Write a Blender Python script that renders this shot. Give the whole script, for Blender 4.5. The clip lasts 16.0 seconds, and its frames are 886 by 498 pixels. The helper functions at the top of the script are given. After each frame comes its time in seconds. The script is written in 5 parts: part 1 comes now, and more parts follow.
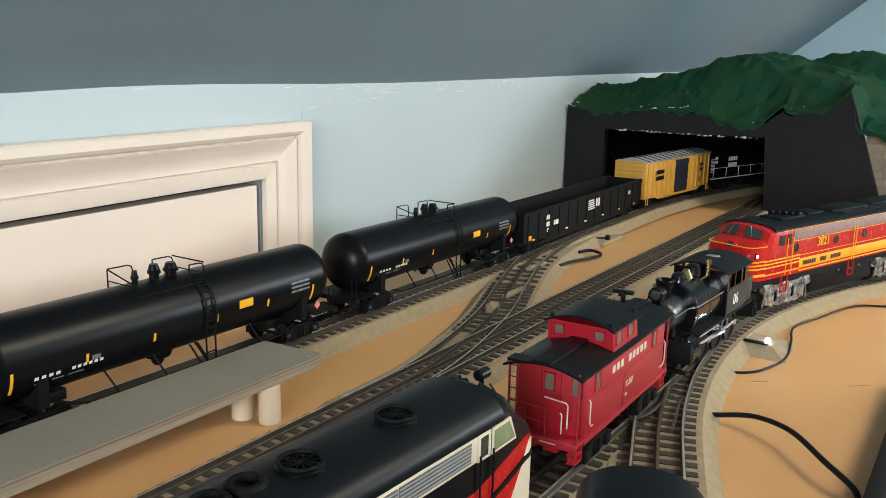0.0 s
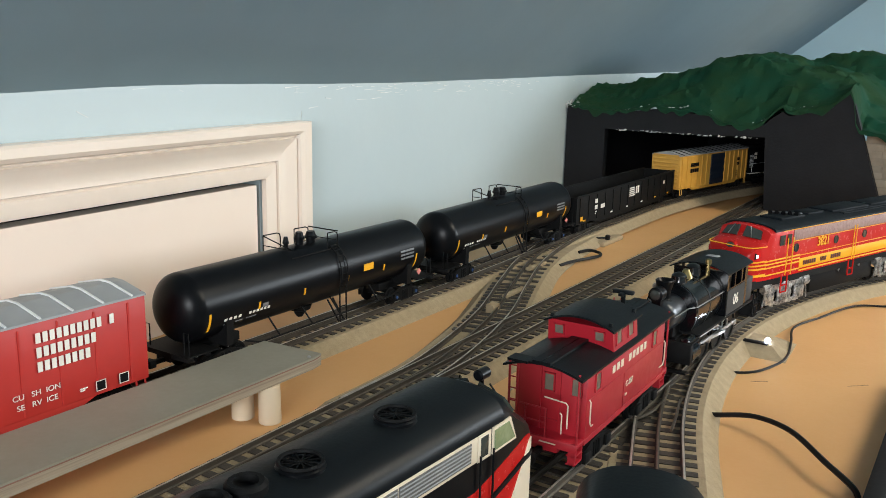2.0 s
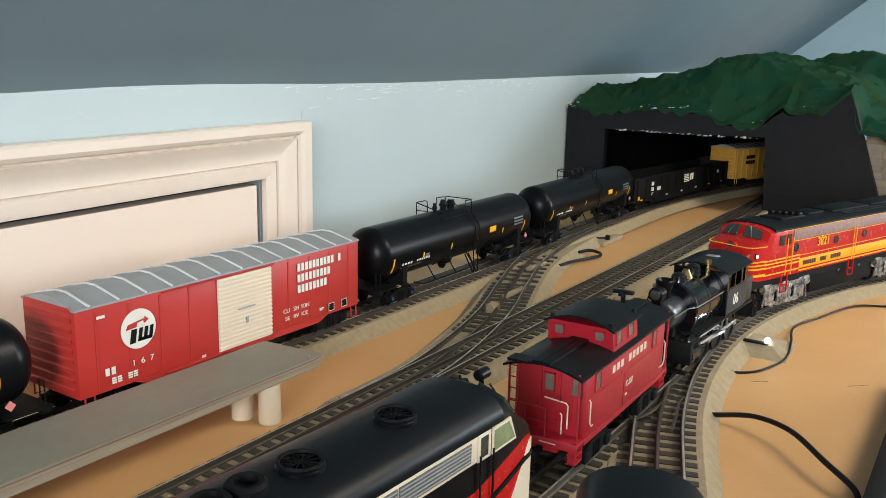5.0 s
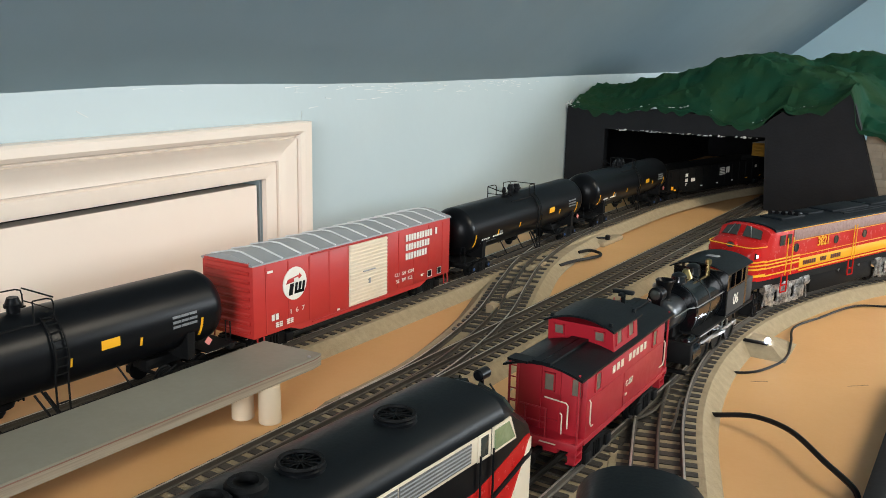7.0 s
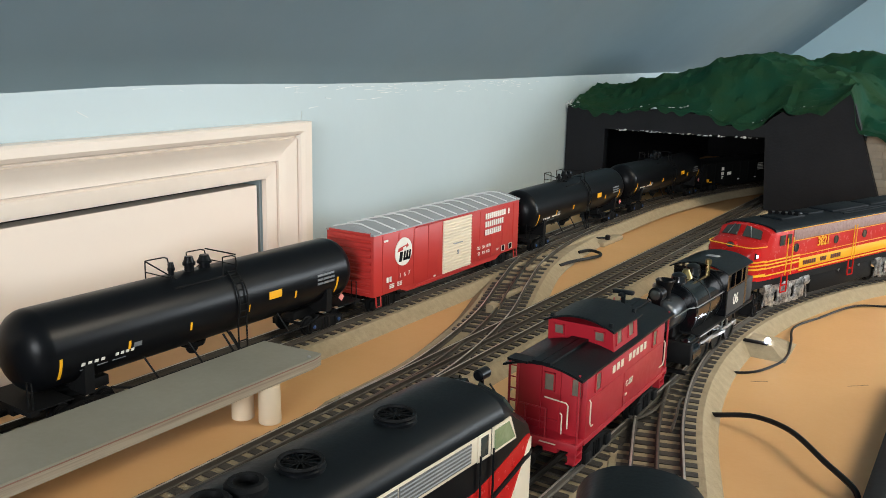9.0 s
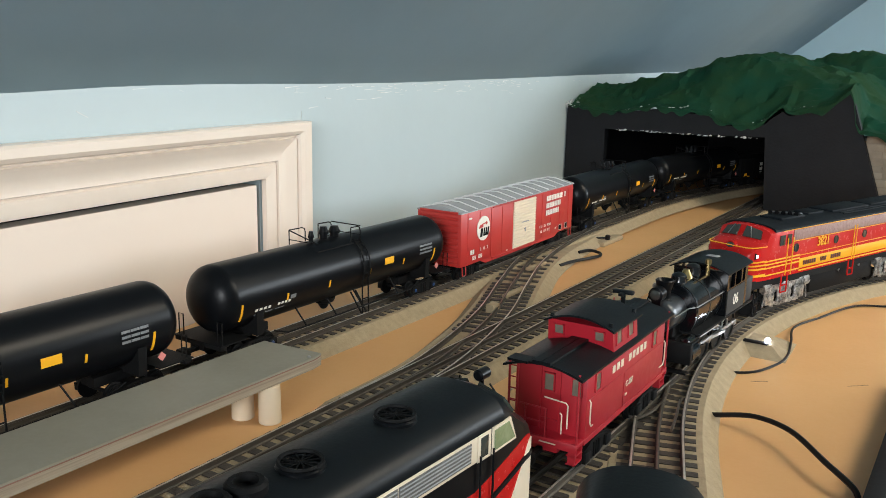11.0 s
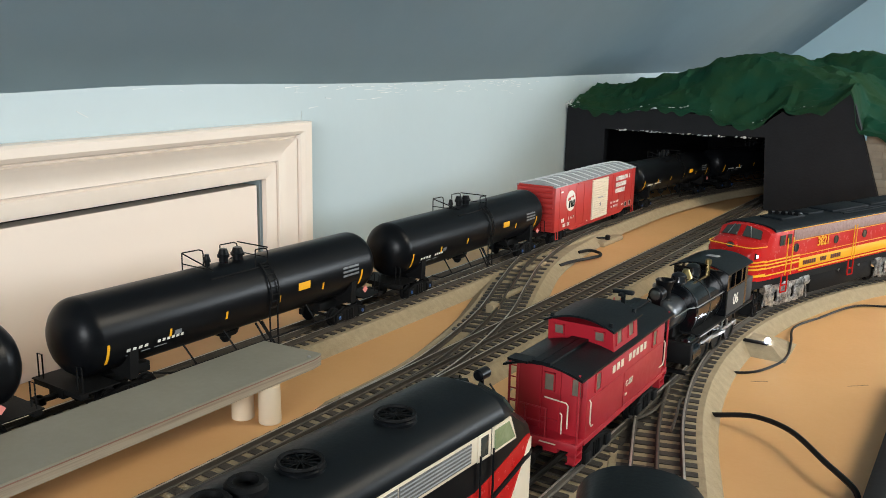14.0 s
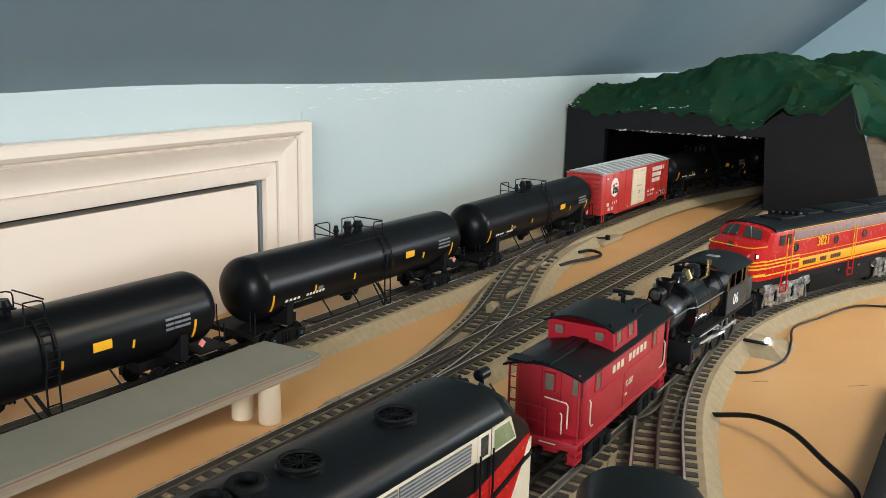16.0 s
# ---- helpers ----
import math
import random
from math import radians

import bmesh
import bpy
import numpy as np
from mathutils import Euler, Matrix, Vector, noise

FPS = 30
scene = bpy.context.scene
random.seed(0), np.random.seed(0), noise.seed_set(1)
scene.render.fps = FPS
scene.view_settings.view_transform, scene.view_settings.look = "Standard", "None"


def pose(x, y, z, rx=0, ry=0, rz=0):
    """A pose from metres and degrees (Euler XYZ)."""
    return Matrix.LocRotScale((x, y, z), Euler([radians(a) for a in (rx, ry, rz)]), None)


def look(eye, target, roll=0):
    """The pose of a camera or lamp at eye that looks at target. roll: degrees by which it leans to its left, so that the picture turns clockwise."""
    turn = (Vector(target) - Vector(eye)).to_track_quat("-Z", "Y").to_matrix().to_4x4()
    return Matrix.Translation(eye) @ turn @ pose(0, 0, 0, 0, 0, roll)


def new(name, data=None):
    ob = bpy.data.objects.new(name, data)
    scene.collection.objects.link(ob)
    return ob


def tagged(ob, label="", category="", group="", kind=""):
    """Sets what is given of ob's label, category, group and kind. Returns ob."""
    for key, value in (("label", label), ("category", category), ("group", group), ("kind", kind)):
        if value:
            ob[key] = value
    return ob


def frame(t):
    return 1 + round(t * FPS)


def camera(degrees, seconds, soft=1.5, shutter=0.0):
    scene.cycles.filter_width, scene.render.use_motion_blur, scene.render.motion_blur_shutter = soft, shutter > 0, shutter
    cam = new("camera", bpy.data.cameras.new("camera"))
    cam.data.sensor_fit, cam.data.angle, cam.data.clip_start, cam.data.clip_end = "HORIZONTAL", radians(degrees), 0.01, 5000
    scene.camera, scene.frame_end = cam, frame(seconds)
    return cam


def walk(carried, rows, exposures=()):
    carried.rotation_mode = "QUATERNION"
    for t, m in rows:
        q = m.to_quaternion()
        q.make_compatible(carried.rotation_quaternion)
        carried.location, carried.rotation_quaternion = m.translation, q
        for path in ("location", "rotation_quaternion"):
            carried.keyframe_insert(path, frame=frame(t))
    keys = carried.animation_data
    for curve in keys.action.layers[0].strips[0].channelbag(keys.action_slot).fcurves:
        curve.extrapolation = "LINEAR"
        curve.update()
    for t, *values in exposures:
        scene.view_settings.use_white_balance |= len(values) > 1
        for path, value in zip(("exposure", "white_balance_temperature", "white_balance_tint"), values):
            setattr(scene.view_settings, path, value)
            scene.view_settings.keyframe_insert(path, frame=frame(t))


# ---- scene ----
cam = camera(55.18, 16.0, soft=0.9)
EYE = (0.0, 0.0, 0.269)
HEAD = (EYE[0] - 0.53297, EYE[1] + 0.81829, EYE[2] - 0.21517)
walk(cam, [(0, look(EYE, HEAD, 1.244)), (16.0, look(EYE, HEAD, 1.244))], exposures=[(0, 0.0), (16.0, 0.0)])

# ---- light ----
world = bpy.data.worlds.new("sky")
scene.world = world
world.use_nodes = True
wn = world.node_tree.nodes
sky = wn.new("ShaderNodeTexSky")
sky.sky_type = "NISHITA"
sky.sun_disc = False
sky.sun_elevation, sky.sun_rotation = radians(40), radians(60)
world.node_tree.links.new(sky.outputs[0], wn["Background"].inputs[0])
wn["Background"].inputs[1].default_value = 0.08


def area_lamp(name, place, target, sx, sy, watts, colour):
    lamp = bpy.data.lights.new(name, "AREA")
    lamp.shape, lamp.size, lamp.size_y = "RECTANGLE", sx, sy
    lamp.energy, lamp.color = watts, colour
    ob = new(name, lamp)
    ob.matrix_world = look(place, target)
    return tagged(ob, kind="structure")


# Added fill, out of view: brightens the gable, mountain flank and ceiling.
area_lamp("northeast_fill", (2.12, 3.15, 0.66), (0.0, 1.6, 0.1), 1.15, 0.68, 66, (0.86, 0.94, 1.0))
area_lamp("window_daylight_2", (0.75, -2.42, 0.72), (-0.2, 1.0, 0.0), 1.0, 0.85, 88, (0.94, 0.97, 1.0))
# Assumed overhead source, unseen, placed to light the boards from above.
area_lamp("overhead_warm_light", (0.95, 1.45, 1.50), (-0.3, 0.9, 0.0), 0.6, 0.95, 43, (1.0, 0.89, 0.72))

# ---- materials ----


def material(name, base, rough=0.5, metal=0.0, second=None, scale=40.0, amount=0.5, bump=0.0, bump_scale=200.0, coat=0.0, island=0.0, stretch=None, spec=0.5):
    m = bpy.data.materials.new(name)
    m.use_nodes = True
    nt = m.node_tree
    n, li = nt.nodes, nt.links
    b = n["Principled BSDF"]
    b.inputs["Roughness"].default_value = rough
    b.inputs["Metallic"].default_value = metal
    b.inputs["Coat Weight"].default_value = coat
    b.inputs["Specular IOR Level"].default_value = spec
    second = second or tuple(c * 0.75 for c in base)
    co = n.new("ShaderNodeTexCoord")
    src = co.outputs["Object"]
    if stretch:
        mp = n.new("ShaderNodeMapping")
        mp.inputs["Scale"].default_value = stretch
        li.new(src, mp.inputs["Vector"])
        src = mp.outputs["Vector"]
    big = n.new("ShaderNodeTexNoise")
    big.inputs["Scale"].default_value, big.inputs["Detail"].default_value = scale, 6.0
    big.inputs["Roughness"].default_value = 0.65
    li.new(src, big.inputs["Vector"])
    ramp = n.new("ShaderNodeValToRGB")
    lo, hi = 0.5 - 0.22 / max(amount, 0.05) * 0.5, 0.5 + 0.22 / max(amount, 0.05) * 0.5
    ramp.color_ramp.elements[0].position = max(lo, 0.0)
    ramp.color_ramp.elements[1].position = min(hi, 1.0)
    ramp.color_ramp.elements[0].color = (*second, 1)
    ramp.color_ramp.elements[1].color = (*base, 1)
    li.new(big.outputs["Fac"], ramp.inputs["Fac"])
    out = ramp.outputs["Color"]
    if island:
        info = n.new("ShaderNodeObjectInfo")
        hsv = n.new("ShaderNodeHueSaturation")
        mr = n.new("ShaderNodeMapRange")
        mr.inputs["To Min"].default_value, mr.inputs["To Max"].default_value = 1 - island, 1 + island
        li.new(info.outputs["Random"], mr.inputs["Value"])
        li.new(mr.outputs["Result"], hsv.inputs["Value"])
        li.new(out, hsv.inputs["Color"])
        out = hsv.outputs["Color"]
    li.new(out, b.inputs["Base Color"])
    fine = n.new("ShaderNodeTexNoise")
    fine.inputs["Scale"].default_value, fine.inputs["Detail"].default_value = bump_scale, 4.0
    li.new(src, fine.inputs["Vector"])
    rr = n.new("ShaderNodeMapRange")
    rr.inputs["To Min"].default_value, rr.inputs["To Max"].default_value = max(rough - 0.08, 0.03), min(rough + 0.10, 1.0)
    li.new(fine.outputs["Fac"], rr.inputs["Value"])
    li.new(rr.outputs["Result"], b.inputs["Roughness"])
    if bump:
        bp = n.new("ShaderNodeBump")
        bp.inputs["Strength"].default_value, bp.inputs["Distance"].default_value = bump, 0.001
        li.new(fine.outputs["Fac"], bp.inputs["Height"])
        li.new(bp.outputs["Normal"], b.inputs["Normal"])
    return m


def glow(name, colour, strength):
    m = bpy.data.materials.new(name)
    m.use_nodes = True
    b = m.node_tree.nodes["Principled BSDF"]
    b.inputs["Base Color"].default_value = (*colour, 1)
    b.inputs["Emission Color"].default_value = (*colour, 1)
    b.inputs["Emission Strength"].default_value = strength
    return m


WALL = material("painted_plaster_wall", (0.455, 0.535, 0.555), 0.38, second=(0.425, 0.505, 0.525), scale=3.0, bump=0.2, bump_scale=60)
CEIL = material("blue_grey_ceiling_paint", (0.42, 0.535, 0.575), 0.6, second=(0.375, 0.48, 0.52), scale=2.5, spec=0.25)
GABLE = material("pale_blue_wall_paint", (0.46, 0.64, 0.72), 0.5, scale=2.0, second=(0.43, 0.61, 0.69), bump=0.2, bump_scale=50)
TRIM = material("cream_gloss_trim", (0.80, 0.69, 0.59), 0.32, second=(0.75, 0.64, 0.54), scale=5.0, bump=0.12, bump_scale=90)
PANEL = material("cream_door_paint", (0.80, 0.68, 0.58), 0.45, second=(0.76, 0.64, 0.54), scale=4.0, bump=0.12, bump_scale=80)
FLOORM = material("dark_carpet", (0.05, 0.045, 0.045), 0.95, scale=30, bump=0.6, bump_scale=500)
TABLE = material("tan_painted_board", (0.70, 0.400, 0.170), 0.5, second=(0.63, 0.345, 0.138), scale=5.0, bump=0.10, bump_scale=260)
FOAM = material("grey_foam_roadbed", (0.405, 0.315, 0.195), 0.9, second=(0.29, 0.225, 0.135), scale=120, bump=0.9, bump_scale=700)
TIE = material("brown_plastic_tie", (0.055, 0.043, 0.032), 0.6, second=(0.035, 0.028, 0.022), scale=90, bump=0.4, bump_scale=600, island=0.25)
RAIL = material("nickel_rail_top", (0.78, 0.73, 0.65), 0.36, 0.65, second=(0.40, 0.35, 0.30), scale=60)
RAILSIDE = material("dull_dark_rail_side", (0.085, 0.070, 0.053), 0.5, 0.4, second=(0.05, 0.041, 0.031), scale=80)
RAILDARK = material("worn_middle_rail", (0.26, 0.21, 0.16), 0.34, 0.8, second=(0.11, 0.09, 0.07), scale=60)
BLACK = material("satin_black_paint", (0.0034, 0.0040, 0.0050), 0.31, second=(0.005, 0.0055, 0.0065), scale=25, bump=0.03, bump_scale=900, spec=0.12)
BLACKM = material("matt_black_paint", (0.0045, 0.0048, 0.0052), 0.6, second=(0.006, 0.006, 0.006), scale=60, bump=0.1, bump_scale=900, spec=0.12)
GLOSSK = material("gloss_black_enamel", (0.004, 0.0046, 0.0056), 0.13, second=(0.0035, 0.004, 0.0048), scale=20, spec=0.45)
REDBOX = material("red_boxcar_paint", (0.47, 0.030, 0.024), 0.42, second=(0.42, 0.025, 0.020), scale=18)
REDCAB = material("crimson_caboose_paint", (0.40, 0.012, 0.023), 0.42, second=(0.35, 0.010, 0.020), scale=18)
REDENG = material("bright_red_engine_paint", (0.50, 0.013, 0.011), 0.24, second=(0.45, 0.011, 0.010), scale=15, spec=0.3)
WHITE = material("white_lettering_paint", (0.78, 0.75, 0.68), 0.5, second=(0.7, 0.67, 0.6), scale=60)
CREAM = material("cream_door_and_stripe_paint", (0.72, 0.62, 0.48), 0.5, second=(0.66, 0.57, 0.43), scale=30)
YELLOW = material("yellow_paint", (0.86, 0.42, 0.015), 0.45, second=(0.80, 0.38, 0.015), scale=40, spec=0.3)
YBOX = material("buff_yellow_boxcar_paint", (0.62, 0.33, 0.055), 0.5, second=(0.55, 0.29, 0.045), scale=25)
GREYROOF = material("galvanised_grey_roof", (0.33, 0.34, 0.345), 0.5, 0.0, second=(0.27, 0.28, 0.285), scale=25)
RIB = material("pale_roof_rib", (0.80, 0.82, 0.82), 0.5, 0.0, scale=30)
GRILLE = material("grey_wire_grille", (0.16, 0.155, 0.145), 0.5, 0.2, second=(0.08, 0.078, 0.072), scale=120)
MAROON = material("dark_maroon_lettering", (0.10, 0.012, 0.008), 0.5, scale=40)
DKBLUE = material("dark_blue_door_paint", (0.012, 0.02, 0.035), 0.5, scale=30)
# Dark mottling paints in the shade between truck parts, for a chrome contrast.
SILVER = material("silver_paint_painted_depth", (0.66, 0.66, 0.64), 0.32, 0.85, second=(0.10, 0.10, 0.10), scale=170, amount=0.8)
STEEL = material("bright_steel_rod", (0.5, 0.5, 0.5), 0.36, 1.0, scale=60)
# Black smokebox lifted to grey: its highlight is put into the base colour.
SMOKEBOX_SHEEN = material("smokebox_black_with_painted_sheen", (0.045, 0.05, 0.056), 0.30, 0.3, second=(0.03, 0.034, 0.038), scale=60)
DATAGREY = material("faded_grey_stencil", (0.20, 0.21, 0.22), 0.5, second=(0.10, 0.105, 0.11), scale=400)
BRASS = material("polished_brass", (0.36, 0.26, 0.11), 0.28, 1.0, scale=60)
ROOFK = material("black_roof_paint", (0.0060, 0.0078, 0.0092), 0.34, second=(0.0075, 0.0092, 0.0105), scale=30, bump=0.05, bump_scale=500, spec=0.11)
ROOFG = material("dark_grey_engine_roof", (0.008, 0.011, 0.014), 0.6, second=(0.006, 0.008, 0.010), scale=30, spec=0.06)
PANELK = material("charcoal_number_panel", (0.045, 0.046, 0.046), 0.6, scale=40, spec=0.2)
MESHM = material("tan_grille", (0.40, 0.27, 0.25), 0.6, 0.0, second=(0.22, 0.14, 0.13), scale=250, spec=0.2)
PORTAL = material("black_painted_foam_board", (0.011, 0.0115, 0.014), 0.6, second=(0.006, 0.0065, 0.008), scale=14, bump=0.5, bump_scale=220, spec=0.2)
GREEN = material("green_painted_plaster_cloth", (0.012, 0.092, 0.058), 0.7, second=(0.034, 0.080, 0.026), scale=9, bump=0.9, bump_scale=240, spec=0.10)
FLAKE = material("white_plaster_chip", (0.75, 0.76, 0.74), 0.7, scale=50)
STONE = material("grey_moulded_stone", (0.42, 0.35, 0.26), 0.8, second=(0.30, 0.245, 0.18), scale=40, bump=0.6, bump_scale=400, island=0.15)
PLYTOP = material("grey_painted_platform", (0.275, 0.255, 0.200), 0.5, second=(0.225, 0.21, 0.165), scale=12, bump=0.15, bump_scale=200)
PLYEDGE = material("raw_plywood_edge", (0.36, 0.30, 0.22), 0.8, second=(0.22, 0.16, 0.11), scale=30, stretch=(0.15, 0.15, 9.0), amount=0.9)
PLYRED = material("reddish_ply_layer", (0.27, 0.13, 0.09), 0.8, scale=30)
WOOD = material("cream_wooden_post", (0.68, 0.56, 0.40), 0.5, second=(0.62, 0.50, 0.35), scale=15, stretch=(1, 1, 0.3))
CABLE = material("black_rubber_cable", (0.007, 0.007, 0.007), 0.45, scale=50, spec=0.2)
GLASSK = material("smoked_window", (0.05, 0.055, 0.05), 0.12, second=(0.03, 0.035, 0.03), scale=30)
CABPANE = material("mottled_tan_window", (0.20, 0.17, 0.13), 0.2, second=(0.12, 0.10, 0.08), scale=90)
GLASSG = material("tinted_green_window", (0.10, 0.155, 0.065), 0.12, second=(0.26, 0.31, 0.18), scale=60)
LED = glow("white_led", (0.72, 0.80, 1.0), 60.0)
NUMGLOW = glow("lit_number_board", (0.95, 0.95, 1.0), 2.5)
CABGLOW = glow("green_white_cab_lamp", (0.75, 1.0, 0.55), 5.0)
BLUEDOT = material("blue_axle_cap", (0.012, 0.06, 0.20), 0.4, scale=50)
PINK = material("pink_placard", (0.75, 0.25, 0.22), 0.5, scale=50)

# ---- mesh helpers ----


def bx(bm, x0, x1, y0, y1, z0, z1, bev=0.0):
    v = [bm.verts.new(p) for p in ((x0, y0, z0), (x1, y0, z0), (x1, y1, z0), (x0, y1, z0), (x0, y0, z1), (x1, y0, z1), (x1, y1, z1), (x0, y1, z1))]
    f = [bm.faces.new([v[i] for i in q]) for q in ((3, 2, 1, 0), (4, 5, 6, 7), (0, 1, 5, 4), (1, 2, 6, 5), (2, 3, 7, 6), (3, 0, 4, 7))]
    if bev:
        edges = list({e for q in f for e in q.edges})
        bmesh.ops.bevel(bm, geom=edges, offset=bev, segments=2, affect="EDGES", profile=0.5)
    return bm


def loft(bm, rings, cap=True):
    rows = [[bm.verts.new(p) for p in r] for r in rings]
    k = len(rows[0])
    for a, b in zip(rows, rows[1:]):
        for i in range(k):
            bm.faces.new((a[i], a[(i + 1) % k], b[(i + 1) % k], b[i]))
    if cap:
        bm.faces.new(list(reversed(rows[0])))
        bm.faces.new(rows[-1])
    return bm


def ring(c, ax, r, seg):
    ax = Vector(ax).normalized()
    a = ax.orthogonal().normalized()
    b = ax.cross(a)
    return [Vector(c) + r * (math.cos(t) * a + math.sin(t) * b) for t in (2 * math.pi * i / seg for i in range(seg))]


def cyl(bm, p0, p1, r, seg=12, r2=None):
    ax = Vector(p1) - Vector(p0)
    return loft(bm, [ring(p0, ax, r, seg), ring(p1, ax, r if r2 is None else r2, seg)])


def turned(bm, p0, ax, steps, seg=16):
    """A turned body: steps of (distance along ax, radius)."""
    ax = Vector(ax).normalized()
    return loft(bm, [ring(Vector(p0) + ax * d, ax, r, seg) for d, r in steps])


def tube(bm, pts, r, seg=6):
    pts = [Vector(p) for p in pts]
    rings, ref = [], None
    for i, p in enumerate(pts):
        d = (pts[min(i + 1, len(pts) - 1)] - pts[max(i - 1, 0)]).normalized()
        if ref is None:
            ref = d.orthogonal().normalized()
        ref = (ref - d * ref.dot(d)).normalized()
        o = d.cross(ref)
        rings.append([p + r * (math.cos(t) * ref + math.sin(t) * o) for t in (2 * math.pi * k / seg for k in range(seg))])
    return loft(bm, rings)


def smooth_curve(pts, n=8):
    pts = [Vector(p) for p in pts]
    out = []
    for i in range(len(pts) - 1):
        p0, p1, p2, p3 = pts[max(i - 1, 0)], pts[i], pts[i + 1], pts[min(i + 2, len(pts) - 1)]
        for k in range(n):
            t = k / n
            out.append(0.5 * (2 * p1 + (p2 - p0) * t + (2 * p0 - 5 * p1 + 4 * p2 - p3) * t * t + (3 * p1 - p0 - 3 * p2 + p3) * t ** 3))
    return out + [pts[-1]]


def mesh_of(name, bm, mat, sharp=32):
    bmesh.ops.recalc_face_normals(bm, faces=bm.faces)
    me = bpy.data.meshes.new(name)
    bm.to_mesh(me)
    bm.free()
    me.materials.append(mat)
    me.polygons.foreach_set("use_smooth", [True] * len(me.polygons))
    me.set_sharp_from_angle(angle=radians(sharp))
    return me


def part(name, bm, mat, parent=None, label="", sharp=32):
    ob = new(name, bm if isinstance(bm, bpy.types.Mesh) else mesh_of(name, bm, mat, sharp))
    ob.parent = parent
    if label:
        tagged(ob, label=label)
    return ob


def BM():
    return bmesh.new()


def thing(name, label, category, group="", m=None):
    e = new(name)
    e.empty_display_size = 0.02
    if m is not None:
        e.matrix_world = m
    return tagged(e, label, category, group)


def lettering(parent, words, size, place, mat, facing="+x", name="lettering", label="", squeeze=1.0, bold=0.0):
    """Words in the built-in font on a side; facing: the way in which the side looks."""
    cu = bpy.data.curves.new(name, "FONT")
    cu.body, cu.size, cu.align_x, cu.align_y, cu.extrude, cu.offset = words, size, "CENTER", "CENTER", 0.0002, bold
    tmp = new("tmp_text", cu)
    bpy.context.view_layer.update()
    me = bpy.data.meshes.new_from_object(tmp.evaluated_get(bpy.context.evaluated_depsgraph_get()))
    bpy.data.objects.remove(tmp)
    turn = {"+x": Matrix(((0, 0, 1), (1, 0, 0), (0, 1, 0))), "-y": Matrix(((1, 0, 0), (0, 0, -1), (0, 1, 0)))}[facing].to_4x4()
    me.transform(Matrix.Translation(place) @ turn @ Matrix.Diagonal((squeeze, 1, 1, 1)))
    me.materials.clear()
    me.materials.append(mat)
    ob = new(name, me)
    ob.parent = parent
    if label:
        tagged(ob, label=label)
    return ob


def bars(parent, pattern, size, place, mat, name="letter_bar", squeeze=0.62, gap=0.22):
    """Rows of plain bars, one row for each string of the pattern ('#' a bar, ' ' a gap), centred on place, on a side that looks to +x."""
    px_, py_, pz_ = place
    rest = BM()
    for r, row in enumerate(pattern):
        z = pz_ + (len(pattern) / 2 - 0.5 - r) * size * 1.5
        y = py_ - len(pattern[0]) * size * squeeze / 2
        for c in row:
            if c == "#":
                bm = rest if size < 0.005 else BM()
                bx(bm, px_ - 0.0002, px_ + 0.0003, y, y + size * squeeze * (1 - gap), z - size / 2, z + size / 2)
                if bm is not rest:
                    part(name, bm, mat, parent)
            y += size * squeeze
    if len(rest.verts):
        tagged(part("fine_print", rest, mat, parent), kind="stuff")
    else:
        rest.free()


# ---- the room ----
WALL_SLOPE = -0.087


def wall_x(y):
    return -0.82 + WALL_SLOPE * (y - 1.75)


TZ = -0.018          # top of the layout board
CREASE = 0.243       # where the knee wall meets the sloped ceiling
CREASE_LINE = [(-2.6, 0.226), (0.40, 0.2356), (0.51, 0.2393), (0.62, 0.2407), (0.81, 0.2386), (1.02, 0.2377), (1.38, 0.2411), (1.88, 0.2469), (2.7, 0.2535), (5.0, 0.262)]


def crease(y):
    """Height of the wavering line between knee wall and ceiling."""
    return float(np.interp(y, [p[0] for p in CREASE_LINE], [p[1] for p in CREASE_LINE]))


RISE = 0.81


def along(y, out, z):
    """A point beside the knee wall: y along it, out into the room, z up."""
    k = math.hypot(1, WALL_SLOPE)
    return (wall_x(y) + out / k, y - out * WALL_SLOPE / k, z)


def sheet(bm, quads):
    for q in quads:
        bm.faces.new([bm.verts.new(p) for p in q])
    return bm


def slab(name, pts, thick, mat, label, kind="structure", cat="wall"):
    """A flat slab from a face loop, thickened against its normal."""
    bm = BM()
    n = (Vector(pts[1]) - Vector(pts[0])).cross(Vector(pts[2]) - Vector(pts[0])).normalized()
    loft(bm, [[Vector(p) for p in pts], [Vector(p) - n * thick for p in pts]])
    return tagged(part(name, bm, mat), label, cat, kind=kind)


